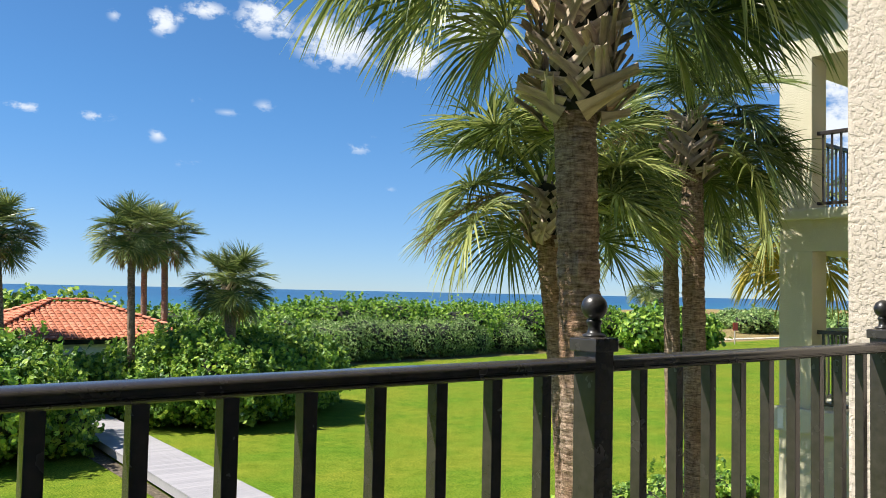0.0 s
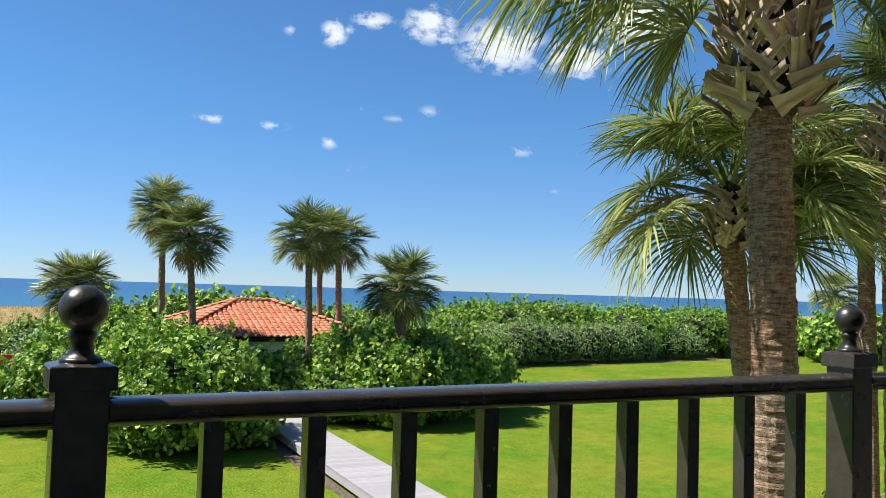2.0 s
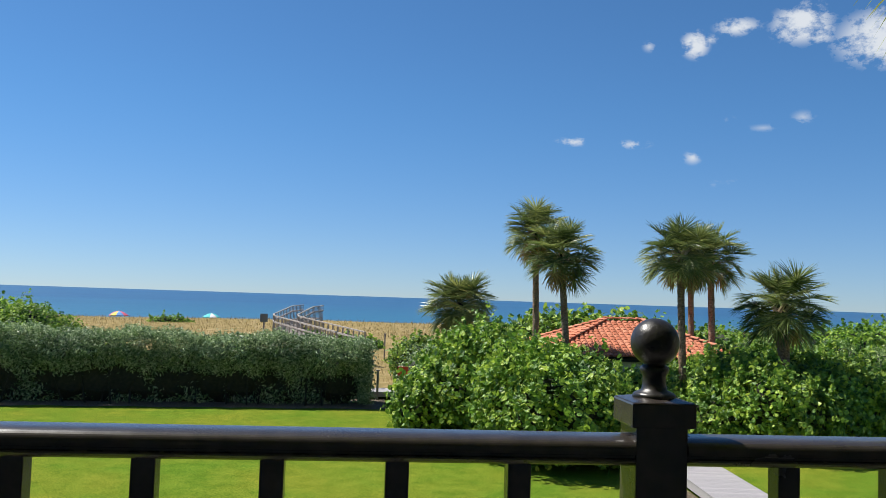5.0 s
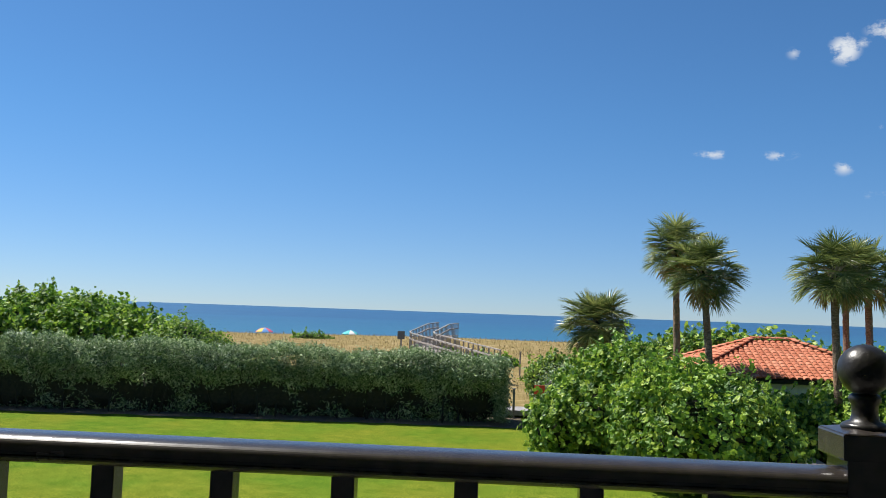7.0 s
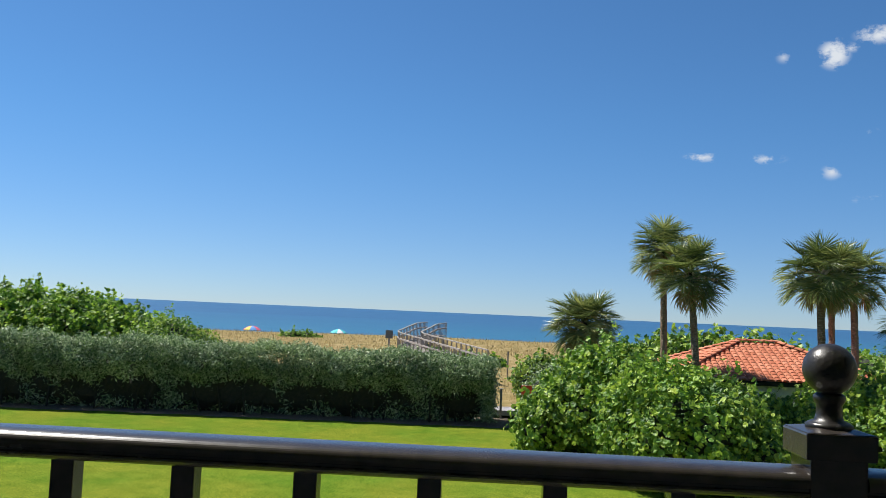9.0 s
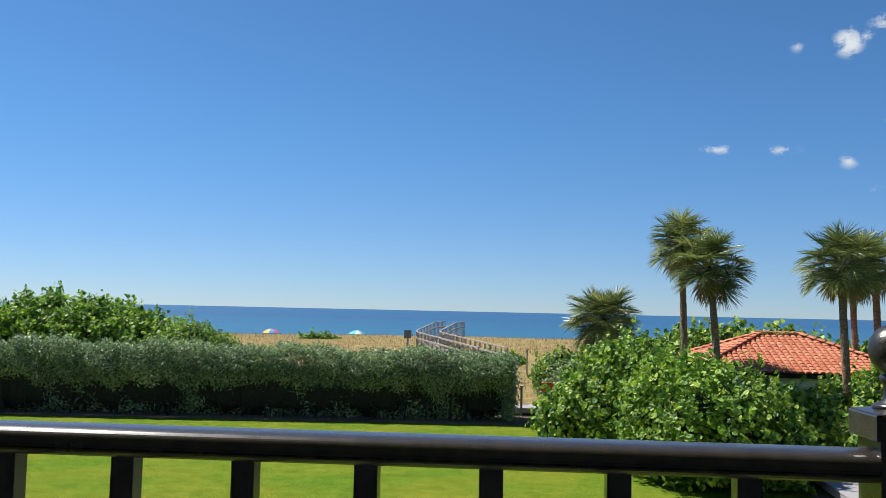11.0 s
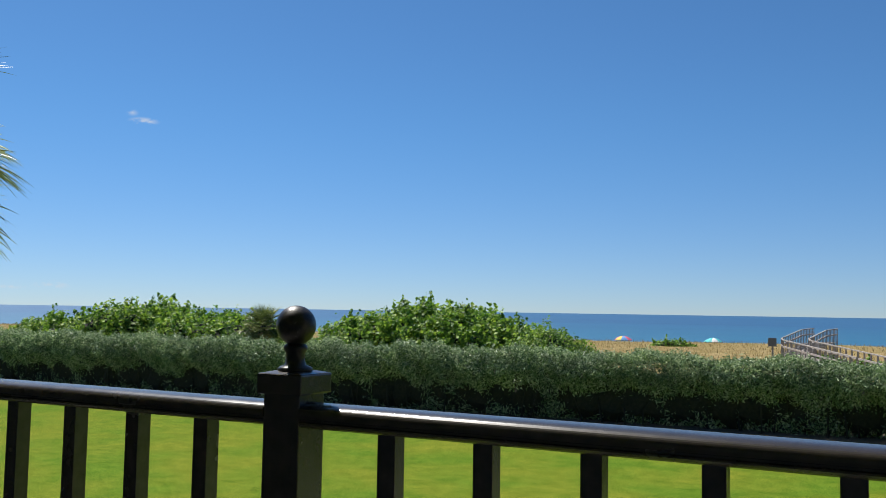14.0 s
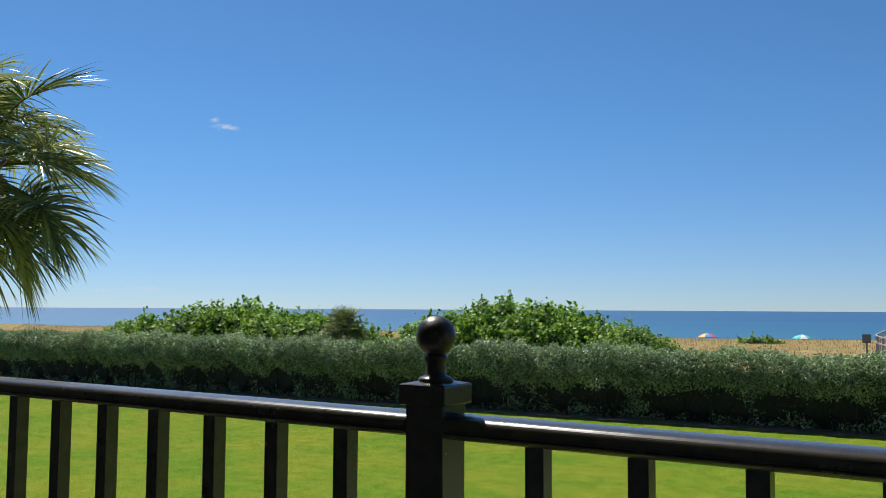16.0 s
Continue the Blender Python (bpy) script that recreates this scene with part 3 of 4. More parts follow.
def frond_mesh(name, material, seed, el, n=40, blade=0.85, petiole=0.62, wide=1.0, limp=1.0):
    """A costapalmate frond that leaves the crown at el degrees along +x: the stalk arches, the rib curls down and the
    pleated segments spread from it and hang by their weight."""
    rng = np.random.default_rng(seed)
    V, F = [], []

    def ribbon(points, widths, sides):
        base = len(V)
        for p, w, side in zip(points, widths, sides):
            V.extend([tuple(p - side * w), tuple(p + side * w)])
        for k in range(len(points) - 1):
            b = base + 2 * k
            F.append((b, b + 1, b + 3, b + 2))

    ang, p = radians(el), np.zeros(3)
    spine, angs = [p], [ang]
    for k in range(6):
        ang -= radians(4.5 * limp) * max(0.25, math.cos(ang))
        p = p + np.array((math.cos(ang), 0, math.sin(ang))) * petiole / 6
        spine.append(p)
        angs.append(ang)
    for k in range(8):
        ang = max(-1.65, ang - radians(9.0 * limp) * max(0.3, math.cos(ang)))
        p = p + np.array((math.cos(ang), 0, math.sin(ang))) * blade * 0.27 / 8
        spine.append(p)
        angs.append(ang)
    w = [0.020] * 4 + [0.014] * 3 + list(np.linspace(0.012, 0.003, 8))
    ribbon(spine, w, [np.array((0, 1.0, 0))] * 15)
    ribbon(spine, [0.8 * x for x in w], [np.array((-math.sin(a), 0, math.cos(a))) for a in angs])
    for k in range(n):
        u, sgn = (k // 2 + 0.5) / (n / 2), 1 if k % 2 else -1
        f = 6 + 8 * u ** 0.85
        j = min(13, int(f))
        o = spine[j] + (spine[j + 1] - spine[j]) * (f - j)
        a = angs[j] + (angs[j + 1] - angs[j]) * (f - j)
        T, N, S = np.array((math.cos(a), 0, math.sin(a))), np.array((-math.sin(a), 0, math.cos(a))), np.array((0, sgn, 0.0))
        phi = radians(126) * (1 - u) ** 0.95 + radians(rng.uniform(3, 9))
        d = T * math.cos(phi) + math.sin(phi) * (S * 0.94 + N * 0.30) + rng.normal(0, 0.05, 3)
        d /= np.linalg.norm(d)
        length = blade * (0.66 + 0.34 * min(1, u * 2.4)) * (1 - 0.28 * u) * rng.uniform(0.9, 1.08)
        tw = (0.55 if (k // 2) % 2 else -0.55) + rng.normal(0, 0.2)
        g = limp * rng.uniform(0.55, 1.5)
        q, pts, ws, ss, last = o, [], [], [], 0.0
        for st, wd in ((0, 0.35), (0.22, 0.9), (0.45, 1.0), (0.68, 0.66), (0.86, 0.34), (1.0, 0.05)):
            d = d - np.array((0, 0, 1.0)) * g * (st - last) * (0.15 + 1.7 * st)
            d /= np.linalg.norm(d)
            q = q + d * length * (st - last)
            last = st
            side = np.cross(d, N)
            side /= np.linalg.norm(side) + 1e-6
            up = np.cross(side, d)
            pts.append(q)
            ws.append(wd * wide * 0.0165 * blade / 0.8)
            ss.append(side * math.cos(tw) + up * math.sin(tw))
        ribbon(pts, ws, ss)
    return mesh_from(name, [tuple(v) for v in V], F, material)


RISES = (78, 55, 32, 10, -12, -34, -56)
FRONDS = [[frond_mesh("frond", M_PALM, 10 * c + k, el, 70, wide=0.56, limp=0.42 + 0.16 * k) for k in range(4)] for c, el in enumerate(RISES)]
FRONDS_LONG = [[frond_mesh("frond", M_PALM, 200 + 10 * c + k, el, 72, wide=0.58, petiole=0.9, blade=0.86, limp=0.5 + 0.16 * k) for k in range(3)] for c, el in enumerate(RISES)]
FRONDS_STIFF = [[frond_mesh("frond", M_PALM, 300 + 10 * c + k, el, 60, blade=0.84, wide=0.72, limp=0.16 + 0.16 * k) for k in range(3)] for c, el in enumerate(RISES)]
FRONDS_DRY = [[frond_mesh("frond_dry", M_PALMDRY, 400 + 10 * c + k, el, 26, blade=0.7, wide=1.3, limp=1.2) for k in range(2)] for c, el in enumerate(RISES)]
FRONDS_YEL = [[frond_mesh("frond_yellow", M_PALMYEL, 500 + c, el, 40, limp=0.6)] for c, el in enumerate(RISES)]


def frond_at(rng, head, kinds, a, el, sc, th, roll=9):
    c = min(range(len(RISES)), key=lambda i: abs(RISES[i] - el))
    kind = kinds[c]
    m = Matrix.Translation(head) @ pose(0, 0, 0, 0, 0, a) @ pose(0, 0, 0, rng.normal(0, roll), RISES[c] - el, 0)
    put("frond", kind[int(rng.integers(0, len(kind)))], th, "", m @ Matrix.Diagonal((sc, sc, sc, 1)))


def seed_stalk(seed, length=1.3):
    """A spent flower stalk: an arching rib with many fine hanging twigs."""
    rng = np.random.default_rng(seed)
    V, F = [], []

    def twig(pts, w):
        for roll in ((0, 1.0, 0), (0.7, 0, 0.7)):
            b = len(V)
            for i, q in enumerate(pts):
                r = np.array(roll) * w * (1 - 0.7 * i / len(pts))
                V.extend([tuple(q - r), tuple(q + r)])
            F.extend((b + 2 * i, b + 2 * i + 1, b + 2 * i + 3, b + 2 * i + 2) for i in range(len(pts) - 1))

    main = [np.array((length * t, 0, length * (0.35 * t - 0.75 * t * t))) for t in np.linspace(0, 1, 9)]
    twig(main, 0.010)
    for k in range(70):
        t = rng.uniform(0.25, 1.0)
        o = np.array((length * t, 0, length * (0.35 * t - 0.75 * t * t)))
        d = rng.normal(0, 1, 3) * (0.6, 1, 0.6) + (0.5, 0, -0.1)
        d *= rng.uniform(0.10, 0.30) / np.linalg.norm(d)
        twig([o, o + d * 0.5, o + d + (0, 0, -0.05)], 0.0035)
        for _ in range(3):
            e = o + d * rng.uniform(0.4, 1.0)
            twig([e, e + rng.normal(0, 0.05, 3) + (0, 0, -0.03)], 0.003)
    return mesh_from("seed_stalk", V, F, M_PALMDRY)


STALKS = [seed_stalk(k) for k in range(2)]


def boot_mesh(seed):
    """A split dry leaf base: a tapering, slightly cupped plank along +z."""
    rng = np.random.default_rng(seed)
    L = 0.34
    V, F = [], []
    rows = [(0, 0.085, 0.0), (0.3, 0.058, 0.012), (0.65, 0.042, 0.03), (1.0, 0.036 + 0.012 * rng.random(), 0.06)]
    for s, w, out in rows:
        for u, t in ((-1, 0.0), (0, 0.014), (1, 0.0), (1, -0.012), (0, 0.0), (-1, -0.012)):
            V.append((out + t, u * w + rng.normal(0, 0.002), s * L + u * 0.02 * (s == 1.0) * rng.choice((-1, 1))))
    for r in range(3):
        for k in range(6):
            a, b = r * 6 + k, r * 6 + (k + 1) % 6
            F.append((a, b, b + 6, a + 6))
    F.append(tuple(range(18, 24)))
    return mesh_from("boot", V, F, M_BOOT)


BOOTS = [boot_mesh(k) for k in range(4)]


def trunk_mesh(base, top, r0, r1, rings, sides, seed, bend=0.0):
    rng = np.random.default_rng(seed)
    V, F = [], []
    base, top = Vector(base), Vector(top)
    for j in range(rings + 1):
        s = j / rings
        c = base.lerp(top, s)
        c.x += bend * math.sin(math.pi * s)
        r = r0 + (r1 - r0) * s + 0.10 * r0 * math.exp(-s * 14)
        for k in range(sides):
            a = 2 * math.pi * k / sides
            q = r * (1 + 0.05 * (j % 2) + 0.15 * noise.noise(Vector((math.cos(a) * 2.2, math.sin(a) * 2.2, s * 34 + seed))))
            V.append((c.x + q * math.cos(a), c.y + q * math.sin(a), c.z))
    for j in range(rings):
        for k in range(sides):
            F.append((j * sides + k, j * sides + (k + 1) % sides, (j + 1) * sides + (k + 1) % sides, (j + 1) * sides + k))
    F.append(tuple(range(rings * sides, (rings + 1) * sides)))
    return mesh_from("trunk", V, F, M_BARK)


GOLD = math.pi * (3 - math.sqrt(5))


def palm(label, base, top, r, scale, count, seed, boots=14, boot_span=0.45, boot_r=None, dry=0.1, lowest=-58, yellow=0, rings=46, group="sabal palms", bend=0.0, boot_scale=1.0, long=False, highest=84, clear=None, extra=(), stalks=()):
    rng = np.random.default_rng(seed)
    th = thing("cabbage_palm", base, label, "palm tree", group)
    t = Vector(top) - Vector(base)
    put("trunk", trunk_mesh((0, 0, -0.05), t, r, r * 0.86, rings, 18, seed, bend), th)
    head = t + Vector((0, 0, boot_span * 0.9))
    rb = (boot_r or r * 1.15)
    # heart coloured near-black to give the shade in the gaps between boots
    put("heart", mesh_from("heart", *[list(z) for z in heart_geo(t, head, rb * 0.8)], M_SHADE_DARK), th)
    for k in range(boots):
        s = (k + 0.5) / boots
        a = k * GOLD + rng.normal(0, 0.2)
        rad = rb * (0.80 + 0.22 * math.sin(math.pi * min(1, 0.12 + s * 1.0)))
        tilt = 9 + rng.normal(0, 6)
        if s < 0.22:
            tilt += rng.uniform(4, 26)
        m = Matrix.Translation((t.x + rad * math.cos(a), t.y + rad * math.sin(a), t.z - 0.12 + s * boot_span)) @ pose(0, 0, 0, 0, 0, math.degrees(a)) @ pose(0, 0, 0, rng.choice((-1, 1)) * rng.uniform(28, 68), tilt, 0)
        sc = boot_scale * rng.uniform(0.7, 1.2)
        put("boot", BOOTS[k % 4], th, "", m @ Matrix.Diagonal((sc, sc, sc, 1)))
    for k in range(count):
        s = (k + 0.5) / count
        el = highest - (highest - lowest) * s ** 0.85 + rng.normal(0, 6)
        a = math.degrees(k * GOLD) + rng.normal(0, 9)
        if clear is not None and el < 38 and abs((a - clear + 180) % 360 - 180) < 50:
            a += 115
        sc = scale * rng.uniform(0.86, 1.1) * (0.86 if el > 60 else 1.0)
        kinds = FRONDS_LONG if long else FRONDS_STIFF if base[1] > 20 else FRONDS
        if s > 1 - dry and rng.random() < 0.75:
            kinds = FRONDS_DRY
        if yellow and s > 1 - yellow:
            kinds = FRONDS_YEL
        frond_at(rng, head - Vector((0, 0, 0.35 * boot_span * s)), kinds, a, el, sc, th)
    for a, el, sc in extra:
        frond_at(rng, head, FRONDS_LONG, a, el, sc, th)
    for n, a in enumerate(stalks):
        put("seed_stalk", STALKS[n % 2], th, "brown spent flower stalk", Matrix.Translation(head - Vector((0, 0, 0.1))) @ pose(0, 0, 0, 0, 0, a))
    return th


def heart_geo(a, b, r):
    V, F, n = [], [], 12
    for s, k in ((-0.02, 0.72), (0.3, 0.95), (0.7, 1.05), (1.05, 0.7), (1.3, 0.2)):
        c = a.lerp(b, s)
        V += [(c.x + r * k * math.cos(2 * math.pi * i / n), c.y + r * k * math.sin(2 * math.pi * i / n), c.z) for i in range(n)]
    for j in range(4):
        F += [(j * n + i, j * n + (i + 1) % n, (j + 1) * n + (i + 1) % n, (j + 1) * n + i) for i in range(n)]
    return V, F


def at(az, d, z=0.0):
    """A place d metres from the balcony, az degrees to the right of straight ahead."""
    return (0.245 + d * math.sin(radians(az)), -0.162 + d * math.cos(radians(az)), z)


# close palms beside the wing
palm("tall cabbage palm with crossed dry boots on its trunk", at(50.1, 6.4), at(48.5, 6.35, 5.45), 0.168, 1.2, 14, 3, boots=190, boot_span=1.45, boot_r=0.27, dry=0.0, lowest=14, rings=150, boot_scale=0.85, long=True, clear=221,
     extra=((140, -50, 0.95), (133, 12, 1.5), (125, -6, 1.2), (152, 4, 1.3), (168, -14, 1.15), (112, -30, 1.0), (118, 14, 1.3), (300, -4, 1.3), (316, 4, 1.35), (334, -16, 1.15), (346, 8, 1.3), (288, -28, 1.05), (274, 2, 1.2), (322, -32, 1.0), (182, 2, 1.2)))
palm("leaning cabbage palm with a full drooping crown", at(48.4, 9.2), at(46.7, 9.2, 4.72), 0.125, 1.26, 34, 5, boots=60, boot_span=0.55, boot_r=0.17, dry=0.0, lowest=-6, rings=110, bend=0.15, boot_scale=0.75, clear=223, stalks=(100, 150, 60))
palm("cabbage palm with a slender brown trunk", at(56.6, 10.6), at(56.0, 10.6, 5.6), 0.142, 1.1, 36, 8, boots=60, boot_span=0.7, boot_r=0.19, dry=0.0, lowest=-38, rings=120, clear=214, boot_scale=0.8, stalks=(120, 310, 350, 160))
palm("cabbage palm standing behind others, dark drooping fronds", at(55.2, 13.5), at(54.7, 13.5, 5.1), 0.125, 1.15, 24, 12, boots=60, boot_span=0.7, dry=0.0, lowest=-24)
palm("cabbage palm with yellowing lower fronds", at(64.0, 17.5), at(62.4, 17.5, 5.05), 0.15, 1.3, 30, 14, boots=20, boot_span=0.6, dry=0.0, lowest=-50, yellow=0.3)
palm("cabbage palm whose fronds reach past the balcony's end", (-9.98, 5.30, 0), (-9.98, 5.30, 5.25), 0.16, 1.2, 48, 17, boots=30, boot_span=0.55, dry=0.0, lowest=-50)
# palms round the hut
palm("cabbage palm with a tall bare trunk", at(11.1, 30.5), at(10.8, 30.5, 6.2), 0.118, 0.98, 46, 21, lowest=-58, dry=0.22)
palm("cabbage palm with a leaning trunk beside the hut", at(13.3, 28.2), at(12.5, 28.2, 5.3), 0.118, 0.98, 46, 22, lowest=-58, dry=0.2)
palm("cabbage palm rising before the tiled roof", at(20.4, 27.5), at(20.0, 27.5, 5.35), 0.118, 0.98, 46, 23, lowest=-58, dry=0.2)
palm("cabbage palm behind the tiled hut", at(21.0, 36.0), at(20.8, 36.0, 5.6), 0.125, 1.0, 46, 24, lowest=-58, dry=0.15)
palm("cabbage palm standing apart behind the hut", at(22.3, 35.0), at(22.0, 35.0, 5.7), 0.135, 1.15, 40, 25, dry=0.1)
palm("short cabbage palm growing out of the bushes", at(26.5, 27.3), at(26.1, 27.3, 3.85), 0.18, 1.06, 46, 26, lowest=-50, dry=0.06, boots=24)
palm("low shaggy cabbage palm on the dune", at(6.0, 42.0), at(6.0, 42.0, 3.45), 0.25, 1.4, 80, 27, dry=0.3, lowest=-80, boots=10)
palm("low palmetto among the sea grapes", at(-39.0, 46.0), at(-39.0, 46.0, 2.7), 0.25, 1.0, 44, 28, dry=0.15, lowest=-60, boots=8)
palm("far small palm at the dune's edge", at(53.6, 75.0), at(53.6, 75.0, 4.5), 0.2, 1.7, 34, 29, dry=0.1, boots=6)

# ---- hedges and bushes ----


def hedge(name, label, a, b, depth, height, count, size, seed, leaf):
    """A clipped long hedge from a to b (its front line), with an uneven top and bare feet."""
    rng = np.random.default_rng(seed)
    a, b = np.array(a, float), np.array(b, float)
    d = b - a
    length = np.linalg.norm(d)
    d /= length
    nrm = np.array((d[1], -d[0]))
    if nrm[1] > 0:
        nrm = -nrm
    th = thing(name, (a[0], a[1], 0), label, "hedge")
    bm = bmesh.new()
    seg = max(6, int(length / 0.85))
    for k in range(1, seg - 1):
        s0, s1 = k / seg * length, (k + 1) / seg * length + 0.2
        c = d * (s0 + s1) / 2 - nrm * depth * 0.60
        h = height * 0.90 * rng.uniform(0.92, 1.03)
        r = bmesh.ops.create_icosphere(bm, subdivisions=2, radius=1.0)
        for v in r["verts"]:
            k2 = 1 + 0.2 * noise.noise(v.co * 2.5 + Vector((s0, 0, 0)))
            v.co = Vector((c[0], c[1], h / 2 - 0.10)) + Vector((v.co.x * 1.15 * k2, v.co.y * depth * 0.36 * k2, v.co.z * (h / 2) * k2))
        for _ in range(3):
            q = d * rng.uniform(s0, s1) - nrm * rng.uniform(0.3, depth - 0.3)
            beam(bm, (q[0], q[1], 0), (q[0] + rng.normal(0, 0.15), q[1] + rng.normal(0, 0.1), 1.0), 0.05, 0.05)
    # stems plus core lumps; the hedge's inner shade is in their near-black colour
    part("inner_thicket", bm, M_SHADE_DARK, th, "twiggy stems and solid core, near-black for the shade inside")["kind"] = "stuff"
    # front face, top and back
    n_front, n_top = int(count * 0.50), int(count * 0.45)
    n_end = count - n_front - n_top
    s = rng.uniform(0, length, n_front)
    z = 0.03 + (height - 0.03) * np.where(rng.random(n_front) < 0.55, rng.uniform(0, 1, n_front) ** 0.42, rng.uniform(0, 0.85, n_front))
    lump = 0.22 * np.sin(s * 1.9) * np.cos(z * 2.1 + s * 0.6) + 0.15 * np.sin(s * 4.7 + z * 3) + 0.12 * np.sin(s * 0.55)
    # the clipped crown overhangs the bare lower stems
    shoulder = 0.62 * np.clip((z - height + 0.75) / 0.75, 0, 1) ** 1.8
    recess = (0.78 + 0.10 * np.sin(s * 2.3 + 1.1 * np.sin(s * 0.9))) * np.clip((height * (0.74 + 0.04 * np.sin(s * 1.1) * np.sin(s * 3.1 + 1)) - z) / 1.0, 0, 1)
    off = -0.12 + lump * 0.6 + rng.normal(0, 0.10, n_front) - shoulder - recess
    P = [np.column_stack([d[0] * s + nrm[0] * off, d[1] * s + nrm[1] * off, z])]
    N = [np.tile((nrm[0] * 0.9, nrm[1] * 0.9, 0.35), (n_front, 1))]
    s = rng.uniform(0, length, n_top)
    w = rng.uniform(0.0, depth, n_top)
    z = height + 0.10 * np.sin(s * 1.3) + 0.08 * np.sin(s * 3.7 + w * 2) + 0.07 * np.sin(s * 9.1 + w * 5) + rng.normal(0, 0.06, n_top) + 0.22 * rng.random(n_top) ** 4 - 0.45 * np.clip((0.7 - w) / 0.7, 0, 1) ** 2 - 0.14 * np.clip((s - length + 16) / 14, 0, 1)
    P.append(np.column_stack([d[0] * s - nrm[0] * w, d[1] * s - nrm[1] * w, z]))
    N.append(np.tile((-0.3, 0.1, 1.0), (n_top, 1)))
    e = rng.integers(0, 2, n_end)
    s = np.where(e == 0, rng.normal(-0.1, 0.15, n_end), length + rng.normal(0.0, 0.15, n_end))
    w = rng.uniform(0, depth, n_end)
    z = rng.uniform(0.1, height, n_end)
    P.append(np.column_stack([d[0] * s - nrm[0] * w, d[1] * s - nrm[1] * w, z]))
    N.append(np.column_stack([np.where(e == 0, -1, 1) * d[0], np.where(e == 0, -1, 1) * d[1], np.full(n_end, 0.4)]))
    V, F = leaf_cloud(np.concatenate(P), np.concatenate(N), size, NARROW_LEAF * (1, 0.9, 1), NARROW_FACES, rng, 0.9)
    lv = put("leaves", mesh_from("leaves", V, F.tolist(), leaf), th)
    lv["kind"] = "stuff"
    return th


hedge("clipped_hedge", "long clipped silvery-green buttonwood hedge edging the lawn", (-62, 27.2), (0.25, 32.0), 2.4, 2.43, 240000, 0.14, 51, M_HEDGE)

def heap(x0, x1, y0, y1, h, n, seed, rr=(1.2, 2.0)):
    """Ellipsoids filling a patch of plan, lower towards its rim."""
    rng = np.random.default_rng(seed)
    out = []
    for k in range(n):
        u, v = (k + 0.5) / n * 2 - 1, rng.uniform(-1, 1)
        r = rng.uniform(*rr)
        hh = h * (1 - 0.22 * abs(u) ** 2 - 0.12 * v * v) * rng.uniform(0.88, 1.0)
        x = (x0 + x1) / 2 + u * ((x1 - x0) / 2 - r * 0.8)
        y = (y0 + y1) / 2 + v * max(0.1, (y1 - y0) / 2 - r * 0.8)
        out.append((x, y, hh * 0.52, r, r, hh * 0.48))
    return out


bush("sea_grape", "broad sea grape bush with round glossy leaves beside the boardwalk", heap(2.1, 5.6, 23.6, 28.6, 3.35, 8, 61) + [(1.85, 25.8, 0.85, 0.95, 1.1, 0.9), (2.6, 26.6, 1.1, 1.0, 1.2, 1.15)] + heap(3.0, 6.9, 19.9, 25.0, 3.1, 8, 81, (1.0, 1.6)) + [(6.85, 22.7, 0.9, 0.9, 1.0, 0.95), (6.6, 21.4, 0.75, 0.85, 0.9, 0.8)], 42000, 0.125, M_SEAGRAPE, 61, 900, core=0.72, group="sea grapes")
bush("sea_grape", "sea grape bush with round leaves between boardwalk and lawn", heap(9.3, 17.6, 23.4, 28.5, 2.95, 13, 62) + heap(9.2, 14.8, 22.0, 25.6, 2.6, 7, 82, (0.9, 1.5)), 42000, 0.125, M_SEAGRAPE, 62, 800, core=0.72, group="sea grapes")
bush("sea_grape", "sea grape bush closing the view at the boardwalk's bend", heap(5.8, 11.5, 26.2, 28.6, 1.85, 8, 71, (1.0, 1.5)), 12000, 0.165, M_SEAGRAPE, 71, 60, group="sea grapes")
bush("sea_grape", "sea grape thicket behind the hedge with upright shoots", heap(-27.3, -13.5, 35.0, 42.0, 4.35, 19, 63, (1.6, 2.6)), 62000, 0.19, M_BRIGHT, 63, 620, shoot_len=0.5, group="sea grapes")
bush("sea_grape", "low bright green shrub running down from the thicket", heap(-17.0, -10.6, 35.0, 39.0, 3.4, 10, 64), 34000, 0.10, M_BRIGHT, 64, 160, shoot_len=0.3, group="sea grapes")
bush("sea_grape", "wide sea grape thicket on the dune", heap(-52.0, -31.5, 37.0, 45.0, 4.35, 24, 65, (1.6, 2.6)), 66000, 0.20, M_BRIGHT, 65, 600, shoot_len=0.45, group="sea grapes")
bush("sea_grape", "sea grape thicket above the far hedge", heap(16.0, 60.0, 41.5, 50.0, 3.7, 30, 66, (2.0, 3.2)), 60000, 0.20, M_BRIGHT, 66, 460, shoot_len=0.5, group="sea grapes")
bank = np.random.default_rng(52)
LUMPS = []
for k in range(46):
    f = (k + bank.uniform(0, 1)) / 46
    r, hh = bank.uniform(1.0, 1.9), bank.uniform(1.9, 2.75) * (1 - 0.15 * f)
    LUMPS.append((15.8 + 42.0 * f, 38.2 + 7.4 * f + bank.uniform(-0.5, 1.2), hh * 0.5, r, r * 0.9, hh * 0.5))
bush("shrub_bank", "unclipped grey-green shrubs in uneven mounds along the lawn", LUMPS, 70000, 0.19, M_SCRUB, 52, 160, shoot_len=0.35, round_leaf=False)
bush("sea_grape", "rounded sea grape bush standing alone on the lawn", heap(49.5, 58.5, 35.5, 41.0, 3.5, 9, 67, (1.6, 2.4)), 9000, 0.30, M_SEAGRAPE, 67, 60, group="sea grapes")
